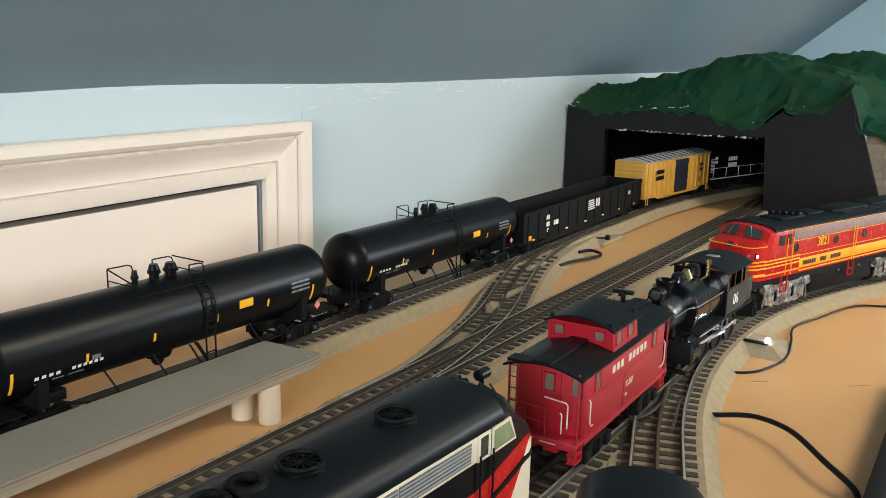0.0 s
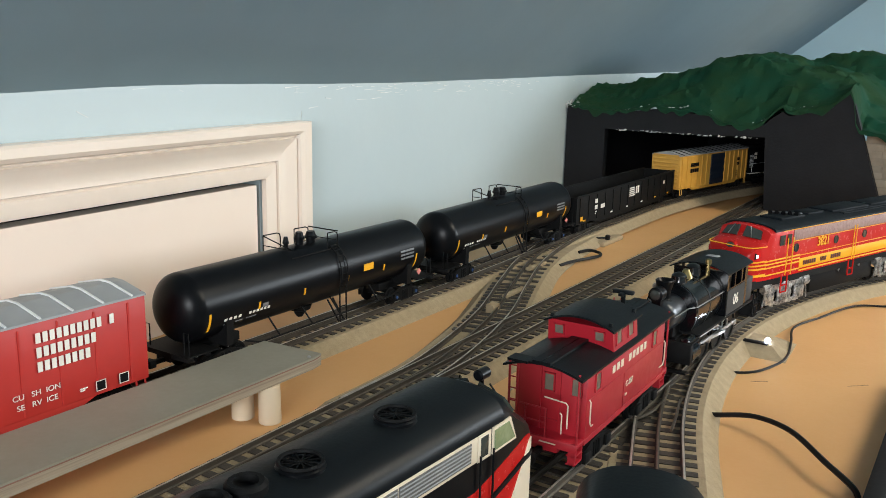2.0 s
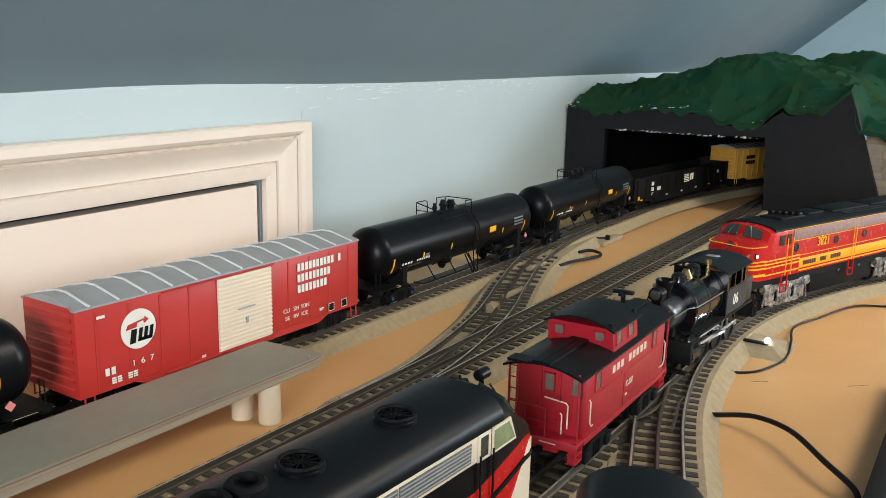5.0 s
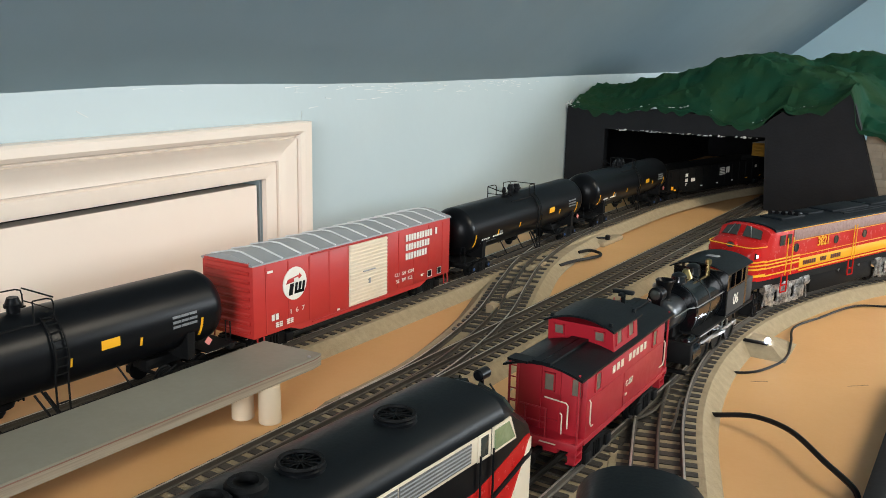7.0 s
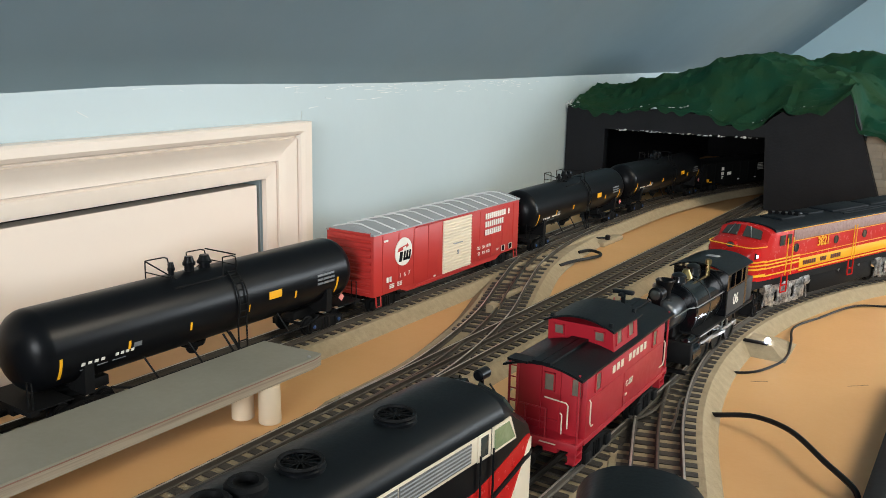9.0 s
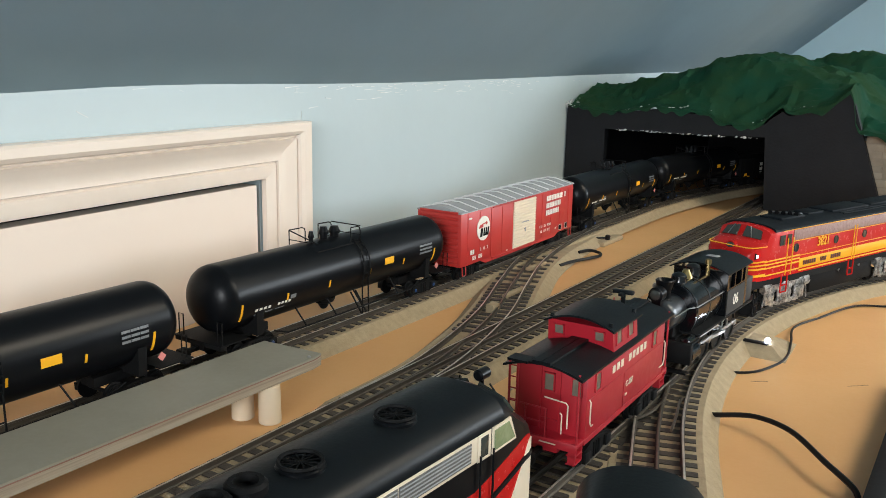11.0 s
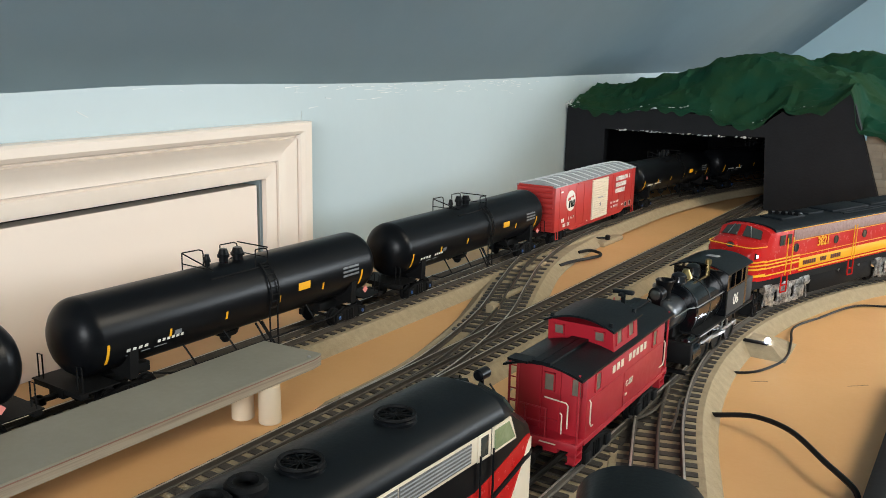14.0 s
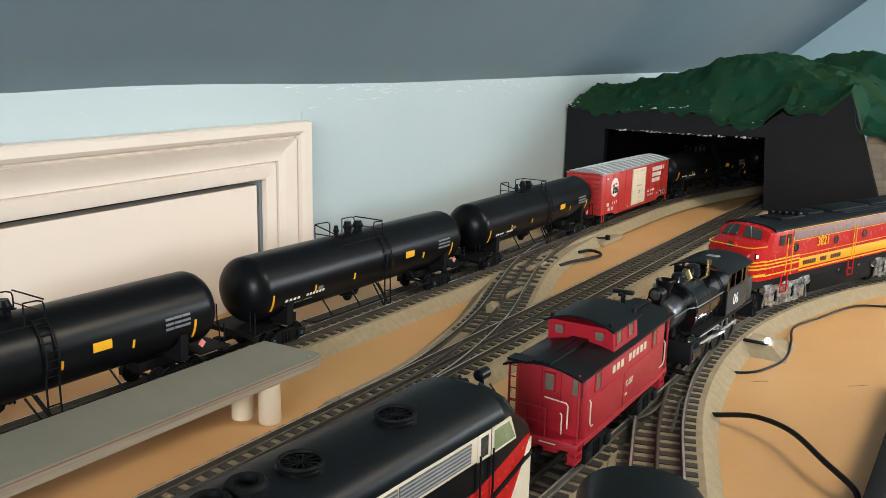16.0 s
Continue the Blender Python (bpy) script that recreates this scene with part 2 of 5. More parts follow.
def build_room():
    # knee wall, cut round the low access door
    y0, y1, zt = -0.35, 0.7185, 0.1300
    bm = BM()
    for a, b, lo, hi in ((-2.6, y0, -1.0, 0.30), (y0, y1, zt, 0.30), (y1, 5.0, -1.0, 0.30)):
        loft(bm, [[along(a, 0, lo), along(b, 0, lo), along(b, 0, hi), along(a, 0, hi)],
                  [along(a, -0.09, lo), along(b, -0.09, lo), along(b, -0.09, hi), along(a, -0.09, hi)]])
    wall = tagged(part("wall_west", bm, WALL), "off-white painted knee wall under the sloped ceiling", "wall", kind="structure")
    rnd = random.Random(12)
    bm = BM()
    for _ in range(90):
        y, z, l = rnd.uniform(0.75, 1.5) if rnd.random() < 0.75 else rnd.uniform(0.3, 2.6), 0.0, rnd.uniform(0.004, 0.03)
        z = crease(y) - abs(rnd.gauss(0, 0.010)) - 0.002
        t, r = rnd.uniform(0.0002, 0.0007), rnd.uniform(-0.002, 0.002)
        loft(bm, [[along(y, -0.0005, z), along(y, 0.0005, z - t), along(y, 0.0005, z + t)], [along(y + l, -0.0005, z + r), along(y + l, 0.0004, z + r - t * 0.4), along(y + l, 0.0004, z + r + t * 0.4)]])
    for y, z, dy, dz in ((0.47, 0.218, 0.012, -0.006), (0.80, 0.205, 0.001, -0.012), (1.35, 0.190, 0.004, -0.004)):
        loft(bm, [[along(y, -0.0005, z), along(y, 0.0005, z - 0.0005), along(y, 0.0005, z + 0.0005)], [along(y + dy, -0.0005, z + dz), along(y + dy, 0.0004, z + dz - 0.0003), along(y + dy, 0.0004, z + dz + 0.0003)]])
    tagged(part("paint_streak", bm, FLAKE, wall, "thin white paint streaks under the ceiling line"), kind="stuff")
    # the wavy paint line and the ceiling
    bm = BM()
    rows = []
    n = 240
    for i in range(n + 1):
        y = -2.6 + 7.6 * i / n
        wob = 0.0008 * noise.noise((y * 17, 3, 0))
        row = []
        for out, up in ((0.0, 0.0 + wob), (0.03, 0.03 * RISE), (0.06, 0.06 * RISE), (0.3, 0.3 * RISE), (1.75, 1.75 * RISE)):
            x, yy, z = along(y, out, crease(y) + up)
            row.append(bm.verts.new((x, yy, z)))
        rows.append(row)
    for a, b in zip(rows, rows[1:]):
        for k in range(4):
            bm.faces.new((a[k], a[k + 1], b[k + 1], b[k]))
    bmesh.ops.solidify(bm, geom=bm.faces[:], thickness=0.02)
    tagged(part("ceiling", bm, CEIL, sharp=0.01), "blue-grey painted sloping attic ceiling with a wavy lower edge", "ceiling", kind="structure")
    top = CREASE + 1.75 * RISE
    zc = lambda x: top + (x - 0.6) * (1.25 - top) / 1.7
    # unseen east slope, left open where the assumed overhead lamp hangs
    bm = BM()
    for xa, xb, ya, yb in ((0.6, 0.63, -2.6, 5.0), (1.27, 2.3, -2.6, 5.0), (0.63, 1.27, -2.6, 0.95), (0.63, 1.27, 1.95, 5.0)):
        loft(bm, [[(xa, ya, zc(xa)), (xb, ya, zc(xb)), (xb, yb, zc(xb)), (xa, yb, zc(xa))], [(xa, ya, zc(xa) + 0.03), (xb, ya, zc(xb) + 0.03), (xb, yb, zc(xb) + 0.03), (xa, yb, zc(xa) + 0.03)]])
    tagged(part("ceiling_east", bm, GABLE), "pale painted sloping ceiling with an added opening for the overhead lamp", "ceiling", kind="structure")
    slab("floor", [(-1.4, -2.6, -1.0), (2.3, -2.6, -1.0), (2.3, 5.0, -1.0), (-1.4, 5.0, -1.0)], 0.05, FLOORM, "dark carpeted attic floor", cat="floor")
    # far gable
    slab("wall_north", [(-1.35, 4.78, -1.0), (2.3, 4.95, -1.0), (2.3, 4.95, 2.2), (-1.35, 4.78, 2.2)], 0.06, GABLE, "pale blue painted gable wall")
    # near gable with a window opening; east wall opened for the added fill
    bm = BM()
    for x0, x1, z0, z1 in ((-1.4, 0.15, -1, 2.2), (1.35, 2.3, -1, 2.2), (0.15, 1.35, -1, 0.12), (0.15, 1.35, 1.18, 2.2)):
        bx(bm, x0, x1, -2.6, -2.5, z0, z1)
    tagged(part("wall_south", bm, WALL), "off-white painted gable wall with a window", "wall", kind="structure")
    bm = BM()
    for a, b, z0, z1 in ((-2.5, 2.5, -1, 1.3), (3.8, 4.94, -1, 1.3), (2.5, 3.8, -1, 0.28), (2.5, 3.8, 1.02, 1.3)):
        bx(bm, 2.2, 2.3, a, b, z0, z1)
    tagged(part("wall_east", bm, WALL), "off-white painted wall with an added opening for the fill lamp", "wall", kind="structure")


def build_access_door():
    y0, y1, zt = -0.35, 0.7185, 0.1300
    # door panel, set back, with a dark gap round it
    bm = BM()
    loft(bm, [[along(y0, 0.002, -0.4), along(y1 - 0.008, 0.002, -0.4), along(y1 - 0.008, 0.002, zt - 0.0075), along(y0, 0.002, zt - 0.0075)],
              [along(y0, -0.02, -0.4), along(y1 - 0.008, -0.02, -0.4), along(y1 - 0.008, -0.02, zt - 0.0075), along(y0, -0.02, zt - 0.0075)]])
    door = tagged(part("door_1", bm, PANEL), "cream painted low access door in the knee wall", "door", kind="structure")
    # black sheet behind the panel, standing in for the shade in the gap
    bm = BM()
    loft(bm, [[along(y0 - 0.05, -0.05, -0.4), along(y1 + 0.05, -0.05, -0.4), along(y1 + 0.05, -0.05, zt + 0.05), along(y0 - 0.05, -0.05, zt + 0.05)],
              [along(y0 - 0.05, -0.06, -0.4), along(y1 + 0.05, -0.06, -0.4), along(y1 + 0.05, -0.06, zt + 0.05), along(y0 - 0.05, -0.06, zt + 0.05)]])
    part("gap_shade_sheet", bm, BLACKM, door, "black sheet that stands for the shade in the door gap")
    # moulded casing: profile of (distance from the opening, depth)
    prof = [(0.0, 0.003), (0.0, 0.010), (0.004, 0.0115), (0.0160, 0.0120), (0.0172, 0.0090), (0.0185, 0.0090), (0.0200, 0.0130), (0.026, 0.0125), (0.034, 0.0140), (0.042, 0.0185),
            (0.0455, 0.0205), (0.0465, 0.0165), (0.0480, 0.0165), (0.0500, 0.0225), (0.054, 0.0250), (0.062, 0.0250), (0.0645, 0.0225), (0.0645, 0.003)]

    def wide(w):
        """The upright's outer bead is a little broader than the head's."""
        return w + max(w - 0.0475, 0.0) * 0.5
    bm = BM()
    loft(bm, [[along(y0 - 0.2, d, zt + w) for w, d in prof], [along(y1 + wide(w), d, zt + w) for w, d in prof]])
    part("casing_head", bm, TRIM, door, "moulded cream door casing, mitred at the corner", sharp=20)
    bm = BM()
    loft(bm, [[along(y1 + wide(w), d, zt + w) for w, d in prof], [along(y1 + wide(w), d, -0.6) for w, d in prof]])
    part("casing_jamb", bm, TRIM, door, "moulded cream door casing", sharp=20)


LAYOUT = []


def build_table():
    bm = BM()
    outer = [(wall_x(-0.9) + 0.004, -0.9), (-0.045, -0.9), (-0.045, 1.45), (1.6, 1.45), (1.6, 4.0), (wall_x(4.0) + 0.004, 4.0)]
    loft(bm, [[(x, y, TZ) for x, y in outer], [(x, y, TZ - 0.02) for x, y in outer]])
    t = tagged(part("layout_table", bm, TABLE), "tan painted board of a model railway table", "table")
    for x, y in ((-0.62, -0.8), (-0.12, -0.8), (-0.14, 1.2), (1.5, 1.6), (1.5, 3.8), (-0.9, 3.8), (-0.7, 1.2)):
        part("leg", bx(BM(), x, x + 0.06, y, y + 0.06, -1.0, TZ - 0.02, 0.003), WOOD, t)
    LAYOUT.append(t)
    bm = BM()
    bx(bm, -0.043, -0.031, -0.9, 0.86, -0.20, 0.006, 0.001)
    part("edge_board", bm, BLACKM, t, "black board along the table edge")


def build_scratches():
    rnd = random.Random(8)
    for a, b in (((-0.1667, 0.7908), (-0.1528, 0.7993)), ((-0.0888, 0.8323), (-0.0722, 0.8481)), ((-0.190, 0.700), (-0.186, 0.706)), ((-0.440, 0.640), (-0.436, 0.652)), ((-0.42, 0.80), (-0.428, 0.815))):
        a, b = Vector((*a, TZ)), Vector((*b, TZ))
        n = Vector((b.y - a.y, a.x - b.x, 0)).normalized()
        w = rnd.uniform(0.0002, 0.00045)
        mid = (a + b) / 2 + n * rnd.uniform(-0.001, 0.001)
        up = Vector((0, 0, 0.0003))
        bm = loft(BM(), [[a - up, a - up + n * 0.0001, a + up], [mid - n * w - up, mid + n * w - up, mid + up], [b - up, b - up + n * 0.0001, b + up]])
        part("scratch", bm, TIE, LAYOUT[0], "thin dark scratch in the board paint")


# ---- track ----
GAUGE = 0.036
LIFT = [(0.0, 0.0), (0.95, 0.0), (1.25, 0.0045), (1.5, 0.0055), (3.5, 0.0055)]


def lift(y):
    return float(np.interp(y, [p[0] for p in LIFT], [p[1] for p in LIFT]))


BEND_Y, BEND_R = 1.52, 1.85


def main_path(s):
    """Centre of the main line: place and heading (degrees, clockwise from +y)."""
    if s <= BEND_Y:
        return Vector((-0.572, s, lift(s))), 0.0
    a = (s - BEND_Y) / BEND_R
    return Vector((-0.572 + BEND_R * (1 - math.cos(a)), BEND_Y + BEND_R * math.sin(a), lift(s))), math.degrees(a)


def centre_main():
    return [main_path(s)[0] for s in np.arange(-0.75, 2.75, 0.014)]


def centre_second():
    return [Vector((-0.4030, y, 0.0)) for y in np.arange(-0.75, 2.45, 0.014)]


CC = (0.638, 0.86)
CR = 0.868


def arc_point(a):
    """A point of the curved track; a: radians from its westernmost point, northwards positive."""
    return Vector((CC[0] - CR * math.cos(a), CC[1] + CR * math.sin(a), 0.0))


def centre_third():
    return [Vector((-0.2325, y, 0.0)) for y in np.arange(-0.75, 0.80, 0.014)]


A_LOW = -math.asin(0.28 / CR)


def centre_curve():
    p = arc_point(A_LOW)
    d = Vector((math.tan(-A_LOW), -1.0, 0)).normalized()
    low = [p + d * s for s in np.arange(0.014 * 48, 0, -0.014)]
    return low + [arc_point(a) for a in np.arange(A_LOW, 1.3, 0.014 / CR)]


def centre_crossing():
    keys = [(-0.4045, 0.50, 0), (-0.409, 0.62, 0), (-0.443, 0.78, 0), (-0.494, 0.925, 0), (-0.533, 1.045, 0), (-0.556, 1.17, 0.002), (-0.569, 1.33, 0.003)]
    return smooth_curve(keys, 10)


def sideways(pts, i):
    d = pts[min(i + 1, len(pts) - 1)] - pts[max(i - 1, 0)]
    d.z = 0
    d.normalize()
    return Vector((d.y, -d.x, 0)), math.degrees(math.atan2(-d.x, d.y))


def sweep(bm, pts, prof):
    loft(bm, [[p + sideways(pts, i)[0] * o + Vector((0, 0, z)) for o, z in prof] for i, p in enumerate(pts)])
    return bm


TIE_MESH = []


def build_track(label, pts, bed=(0.033, 0.047), keep=None, top=-0.0061):
    tr = thing("railway_track", label, "track", "model tracks")
    if bed:
        part("roadbed", sweep(BM(), pts, [(-bed[1], TZ - 0.001), (-bed[0], top), (0.033, top), (0.047, TZ - 0.001)]), FOAM, tr, "grey foam roadbed with sloping shoulders")
    for off, mat in ((-GAUGE / 2, RAIL), (0, RAILDARK), (GAUGE / 2, RAIL)):
        h = 0.0 if off else -0.0004
        prof = [(off - 0.0017, -0.0055), (off - 0.0017, -0.0048), (off - 0.0006, -0.0040), (off - 0.0006, -0.0018), (off - 0.0012, -0.0014), (off - 0.0012, h - 0.0002), (off - 0.0008, h),
                (off + 0.0008, h), (off + 0.0012, h - 0.0002), (off + 0.0012, -0.0014), (off + 0.0006, -0.0018), (off + 0.0006, -0.0040), (off + 0.0017, -0.0048), (off + 0.0017, -0.0055)]
        me = mesh_of("rail", sweep(BM(), pts, prof), RAILSIDE)
        me.materials.append(mat)
        me.polygons.foreach_set("material_index", [1 if i < 14 * (len(pts) - 1) and i % 14 == 6 else 0 for i in range(len(me.polygons))])
        part("rail", me, None, tr)
    if not TIE_MESH:
        TIE_MESH.append(mesh_of("tie", bx(BM(), -0.028, 0.028, -0.0034, 0.0034, -0.0075, -0.0053), TIE))
    run, last = 0.0, None
    for i, p in enumerate(pts):
        run += (p - last).length if last is not None else 1
        last = p
        if run < 0.0139:
            continue
        run = 0.0
        if keep and not keep(p):
            continue
        t = new("tie", TIE_MESH[0])
        t.parent = tr
        t.matrix_world = pose(p.x, p.y, p.z, 0, 0, sideways(pts, i)[1] + random.uniform(-0.6, 0.6))
    return tr


def build_tracks():
    build_track("straight three-rail model track on grey roadbed beside the wall", centre_main())
    build_track("straight three-rail model track on grey roadbed amid the table", centre_second(), (0.0295, 0.031), top=-0.0065)
    build_track("three-rail model track under parked engines and a caboose", centre_third(), top=-0.0069)
    build_track("curving three-rail model track on grey roadbed", centre_curve())
    build_track("curved crossover track joining two straight tracks", centre_crossing(), keep=lambda p: -0.548 < p.x < -0.43, top=-0.0069)
    # guard rails and switch parts
    sw = thing("track_switch", "dark metal guard rails and frog of a track switch", "track switch")
    for pts in ([(-0.212, 0.60, -0.001), (-0.205, 0.625, -0.001), (-0.205, 0.66, -0.001)], [(-0.180, 0.60, -0.001), (-0.186, 0.63, -0.001), (-0.193, 0.66, -0.001), (-0.193, 0.668, -0.001)]):
        part("guard_rail", tube(BM(), smooth_curve(pts, 5), 0.0012), RAILDARK, sw)
    for y in (0.86, 1.0):
        part("switch_plate", bx(BM(), -0.475 - (y - 0.86) * 0.3, -0.468 - (y - 0.86) * 0.3, y, y + 0.05, -0.005, -0.001, 0.0006), FOAM, sw)
    part("switch_motor", bx(BM(), -0.462, -0.452, 0.80, 0.815, -0.009, 0.003, 0.001), FOAM, sw)


# ---- scenery ----
RIDGE = [(-0.90, 0.19), (-0.866, 0.203), (-0.8235, 0.221), (-0.7526, 0.2142), (-0.713, 0.2347), (-0.6354, 0.2556), (-0.5854, 0.2654), (-0.538, 0.288), (-0.456, 0.2975), (-0.41, 0.29), (-0.364, 0.276), (-0.31, 0.268), (-0.265, 0.258), (-0.235, 0.238), (-0.20, 0.205), (-0.15, 0.180), (0.0, 0.168), (1.6, 0.16)]


def ridge(x):
    return float(np.interp(x, [p[0] for p in RIDGE], [p[1] for p in RIDGE]))


PY = 1.75
BROW = [(-0.86, 0.190), (-0.8215, 0.187), (-0.78, 0.179), (-0.74, 0.1735), (-0.688, 0.177), (-0.614, 0.189), (-0.5656, 0.182), (-0.507, 0.182), (-0.477, 0.162), (-0.416, 0.160), (-0.3955, 0.167), (-0.381, 0.181), (-0.3615, 0.196), (-0.35, 0.186), (-0.305, 0.195), (-0.272, 0.207), (-0.243, 0.238), (-0.237, 0.215), (-0.228, 0.158), (1.6, 0.156)]


def brow(x):
    """Lower edge of the plaster on the portal's face."""
    return float(np.interp(x, [p[0] for p in BROW], [p[1] for p in BROW]))


def build_mountain():
    mt = thing("tunnel_mountain", "dark green painted plaster mountain over a black tunnel portal", "mountain")
    left = wall_x(PY) + 0.003
    bm = BM()

    def plate(loop):
        loft(bm, [[(x, PY, z) for x, z in loop], [(x, PY + 0.02, z) for x, z in loop]])
    plate([(left, TZ), (-0.726, TZ), (-0.726, 0.170), (-0.78, 0.174), (left, 0.183)])
    plate([(-0.726, 0.1355), (-0.60, 0.1340), (-0.50, 0.136), (-0.39, 0.138), (-0.3935, 0.162), (-0.416, 0.155), (-0.477, 0.157), (-0.507, 0.176), (-0.5656, 0.177), (-0.614, 0.183), (-0.688, 0.172), (-0.726, 0.170)])
    plate([(-0.378, TZ), (-0.155, TZ), (-0.18, 0.045), (-0.243, 0.231), (-0.272, 0.202), (-0.305, 0.190), (-0.35, 0.181), (-0.3615, 0.189), (-0.381, 0.175), (-0.3935, 0.162), (-0.39, 0.138)])
    part("portal", bm, PORTAL, mt, "black painted tunnel portal board")
    rnd = random.Random(4)
    bm = BM()
    nx, ny = 220, 90
    grid = []
    x0, x1 = wall_x(PY) + 0.004, 0.75

    def hgt(x, y):
        back = max(y - PY, 0.0)
        n1 = noise.noise((x * 7, y * 7, 0)) * 0.009 + (0.25 - abs(noise.noise((x * 15, y * 15, 5)))) * 0.020 + (0.22 - abs(noise.noise((x * 33, y * 33, 9)))) * 0.013 + (0.2 - abs(noise.noise((x * 80, y * 80, 19)))) * 0.006
        k = min(1.0, back / 0.17)
        k = k * k * (3 - 2 * k) * 0.75 + 0.25 * k
        z = brow(x) + (ridge(x) - brow(x)) * k + n1 * min(1.0, 0.45 + back / 0.09)
        if x > -0.42:
            z = max(z, 0.14 + 0.178 * math.exp(-((x + 0.31) / 0.30) ** 2 - ((y - 2.32) / 0.22) ** 2) + n1 * min(1.0, 0.1 + back / 0.14))
        if back > 0.55:
            z -= (back - 0.55) * 0.25
        return z
    for j in range(ny + 1):
        row = []
        v = j / ny
        y = PY - 0.004 + 1.1 * v ** 1.7
        for i in range(nx + 1):
            x = x0 + (x1 - x0) * (i / nx) ** 1.4
            xw = max(x, wall_x(y) + 0.004)
            row.append(bm.verts.new((xw, y, hgt(x, y) - ((0.004 + 0.020 * abs(noise.noise((x * 26, 7, 3)))) if j == 0 else 0.0) + (0.003 * noise.noise((x * 22, 2, 1)) + 0.004 * noise.noise((x * 70, 2, 5))) * max(0.0, 1 - j / 4))))
        grid.append(row)
    for a, b in zip(grid, grid[1:]):
        for i in range(nx):
            bm.faces.new((a[i], a[i + 1], b[i + 1], b[i]))
    bmesh.ops.solidify(bm, geom=bm.faces[:], thickness=0.003)
    part("plaster_shell", bm, GREEN, mt, "crumpled dark green plaster cloth", sharp=24)
    bm = BM()
    for _ in range(130):
        pick = rnd.random()
        if pick < 0.35:
            x = rnd.uniform(-0.828, -0.785)
            z, y = 0.178 + rnd.uniform(-0.004, 0.012) + (x + 0.83) * 0.2, PY - 0.007
        elif pick < 0.85:
            x = rnd.uniform(-0.70, -0.40)
            z, y = 0.1348 + rnd.uniform(-0.001, 0.0015), PY - 0.001
        else:
            x = rnd.uniform(-0.7, -0.3)
            y = PY + 0.01
            z = hgt(x, y) + 0.001
        s = rnd.choice((0.0007, 0.001, 0.0014, 0.0022, 0.0032))
        w, h = s * rnd.uniform(0.5, 1.7), s * rnd.uniform(0.3, 0.8)
        loft(bm, [[(x - w, y - 0.001, z + rnd.uniform(-h, 0)), (x + w * rnd.uniform(-0.5, 0.5), y - 0.001, z - h), (x + w, y - 0.001, z + rnd.uniform(-h, h)), (x, y - 0.001, z + h)], [(x - w, y + 0.0015, z), (x, y + 0.0015, z - h), (x + w, y + 0.0015, z), (x, y + 0.0015, z + h)]])
    tagged(part("plaster_chips", bm, FLAKE, mt, "chips of bare white plaster"), kind="stuff")


def build_tunnel_blackout():
    # Unseen closed box of black boards, added to keep light out of the tunnel.
    bm = BM()
    bx(bm, -0.376, -0.366, PY + 0.021, 2.86, TZ, 0.13)
    bx(bm, -0.826, -0.816, PY + 0.021, 2.86, TZ, 0.13)
    bx(bm, -0.826, -0.366, 2.86, 2.87, TZ, 0.13)
    loft(bm, [[(-0.83, PY + 0.021, 0.142), (-0.36, PY + 0.021, 0.142), (-0.36, 2.87, 0.135), (-0.83, 2.87, 0.135)], [(-0.83, PY + 0.021, 0.147), (-0.36, PY + 0.021, 0.147), (-0.36, 2.87, 0.14), (-0.83, 2.87, 0.14)]])
    tagged(part("tunnel_blackout", bm, PORTAL), "added black boards that keep the tunnel inside dark", "tunnel lining")


def build_stone_wall():
    y = 1.80
    w = tagged(part("retaining_wall", bx(BM(), -0.215, 0.9, y, y + 0.02, TZ, 0.153), STONE), "grey moulded stone retaining wall beside the tunnel", "retaining wall")
    rnd = random.Random(3)
    z = TZ
    while z < 0.146:
        h = rnd.uniform(0.0125, 0.0160)
        x = -0.215 - rnd.uniform(0, 0.01)
        while x < 0.02:
            l = rnd.uniform(0.024, 0.038)
            bm = BM()
            d = rnd.uniform(0.001, 0.003)
            bx(bm, max(x, -0.215) + 0.0007, x + l - 0.0007, y - d, y - 0.0003, z + 0.0007, z + h - 0.0007, 0.0006)
            part("stone", bm, STONE, w)
            x += l
        z += h


def build_platform():
    pf = thing("station_platform", "grey painted plywood platform on round cream posts", "platform")
    loop = [(-0.523, -0.75), (-0.459, -0.75), (-0.458, 0.509), (-0.4605, 0.520), (-0.5225, 0.515)]
    loft_ = lambda z0, z1, g: loft(BM(), [[(x + (g if x > -0.5 else -g), y, z0) for x, y in loop], [(x + (g if x > -0.5 else -g), y, z1) for x, y in loop]])
    part("deck", loft_(0.0225, 0.0242, 0.0), PLYTOP, pf, "flat grey painted deck")
    part("ply_layer", loft_(0.0213, 0.0225, -0.0004), PLYRED, pf)
    part("ply_core", loft_(0.0140, 0.0213, -0.0001), PLYEDGE, pf, "raw layered plywood edge")
    for x, y in ((-0.4635, 0.461), (-0.4875, 0.4545), (-0.47, -0.2), (-0.505, -0.2)):
        bm = BM()
        turned(bm, (x, y, TZ), (0, 0, 1), [(0, 0.0084), (0.0006, 0.0092), (0.0316, 0.0086), (0.032, 0.0082)], 20)
        part("post", bm, WOOD, pf)
    part("nail_head", turned(BM(), (-0.4625, 0.507, 0.0242), (0, 0, 1), [(0, 0.0018), (0.0008, 0.0016), (0.0011, 0.0008)], 10), STEEL, pf)


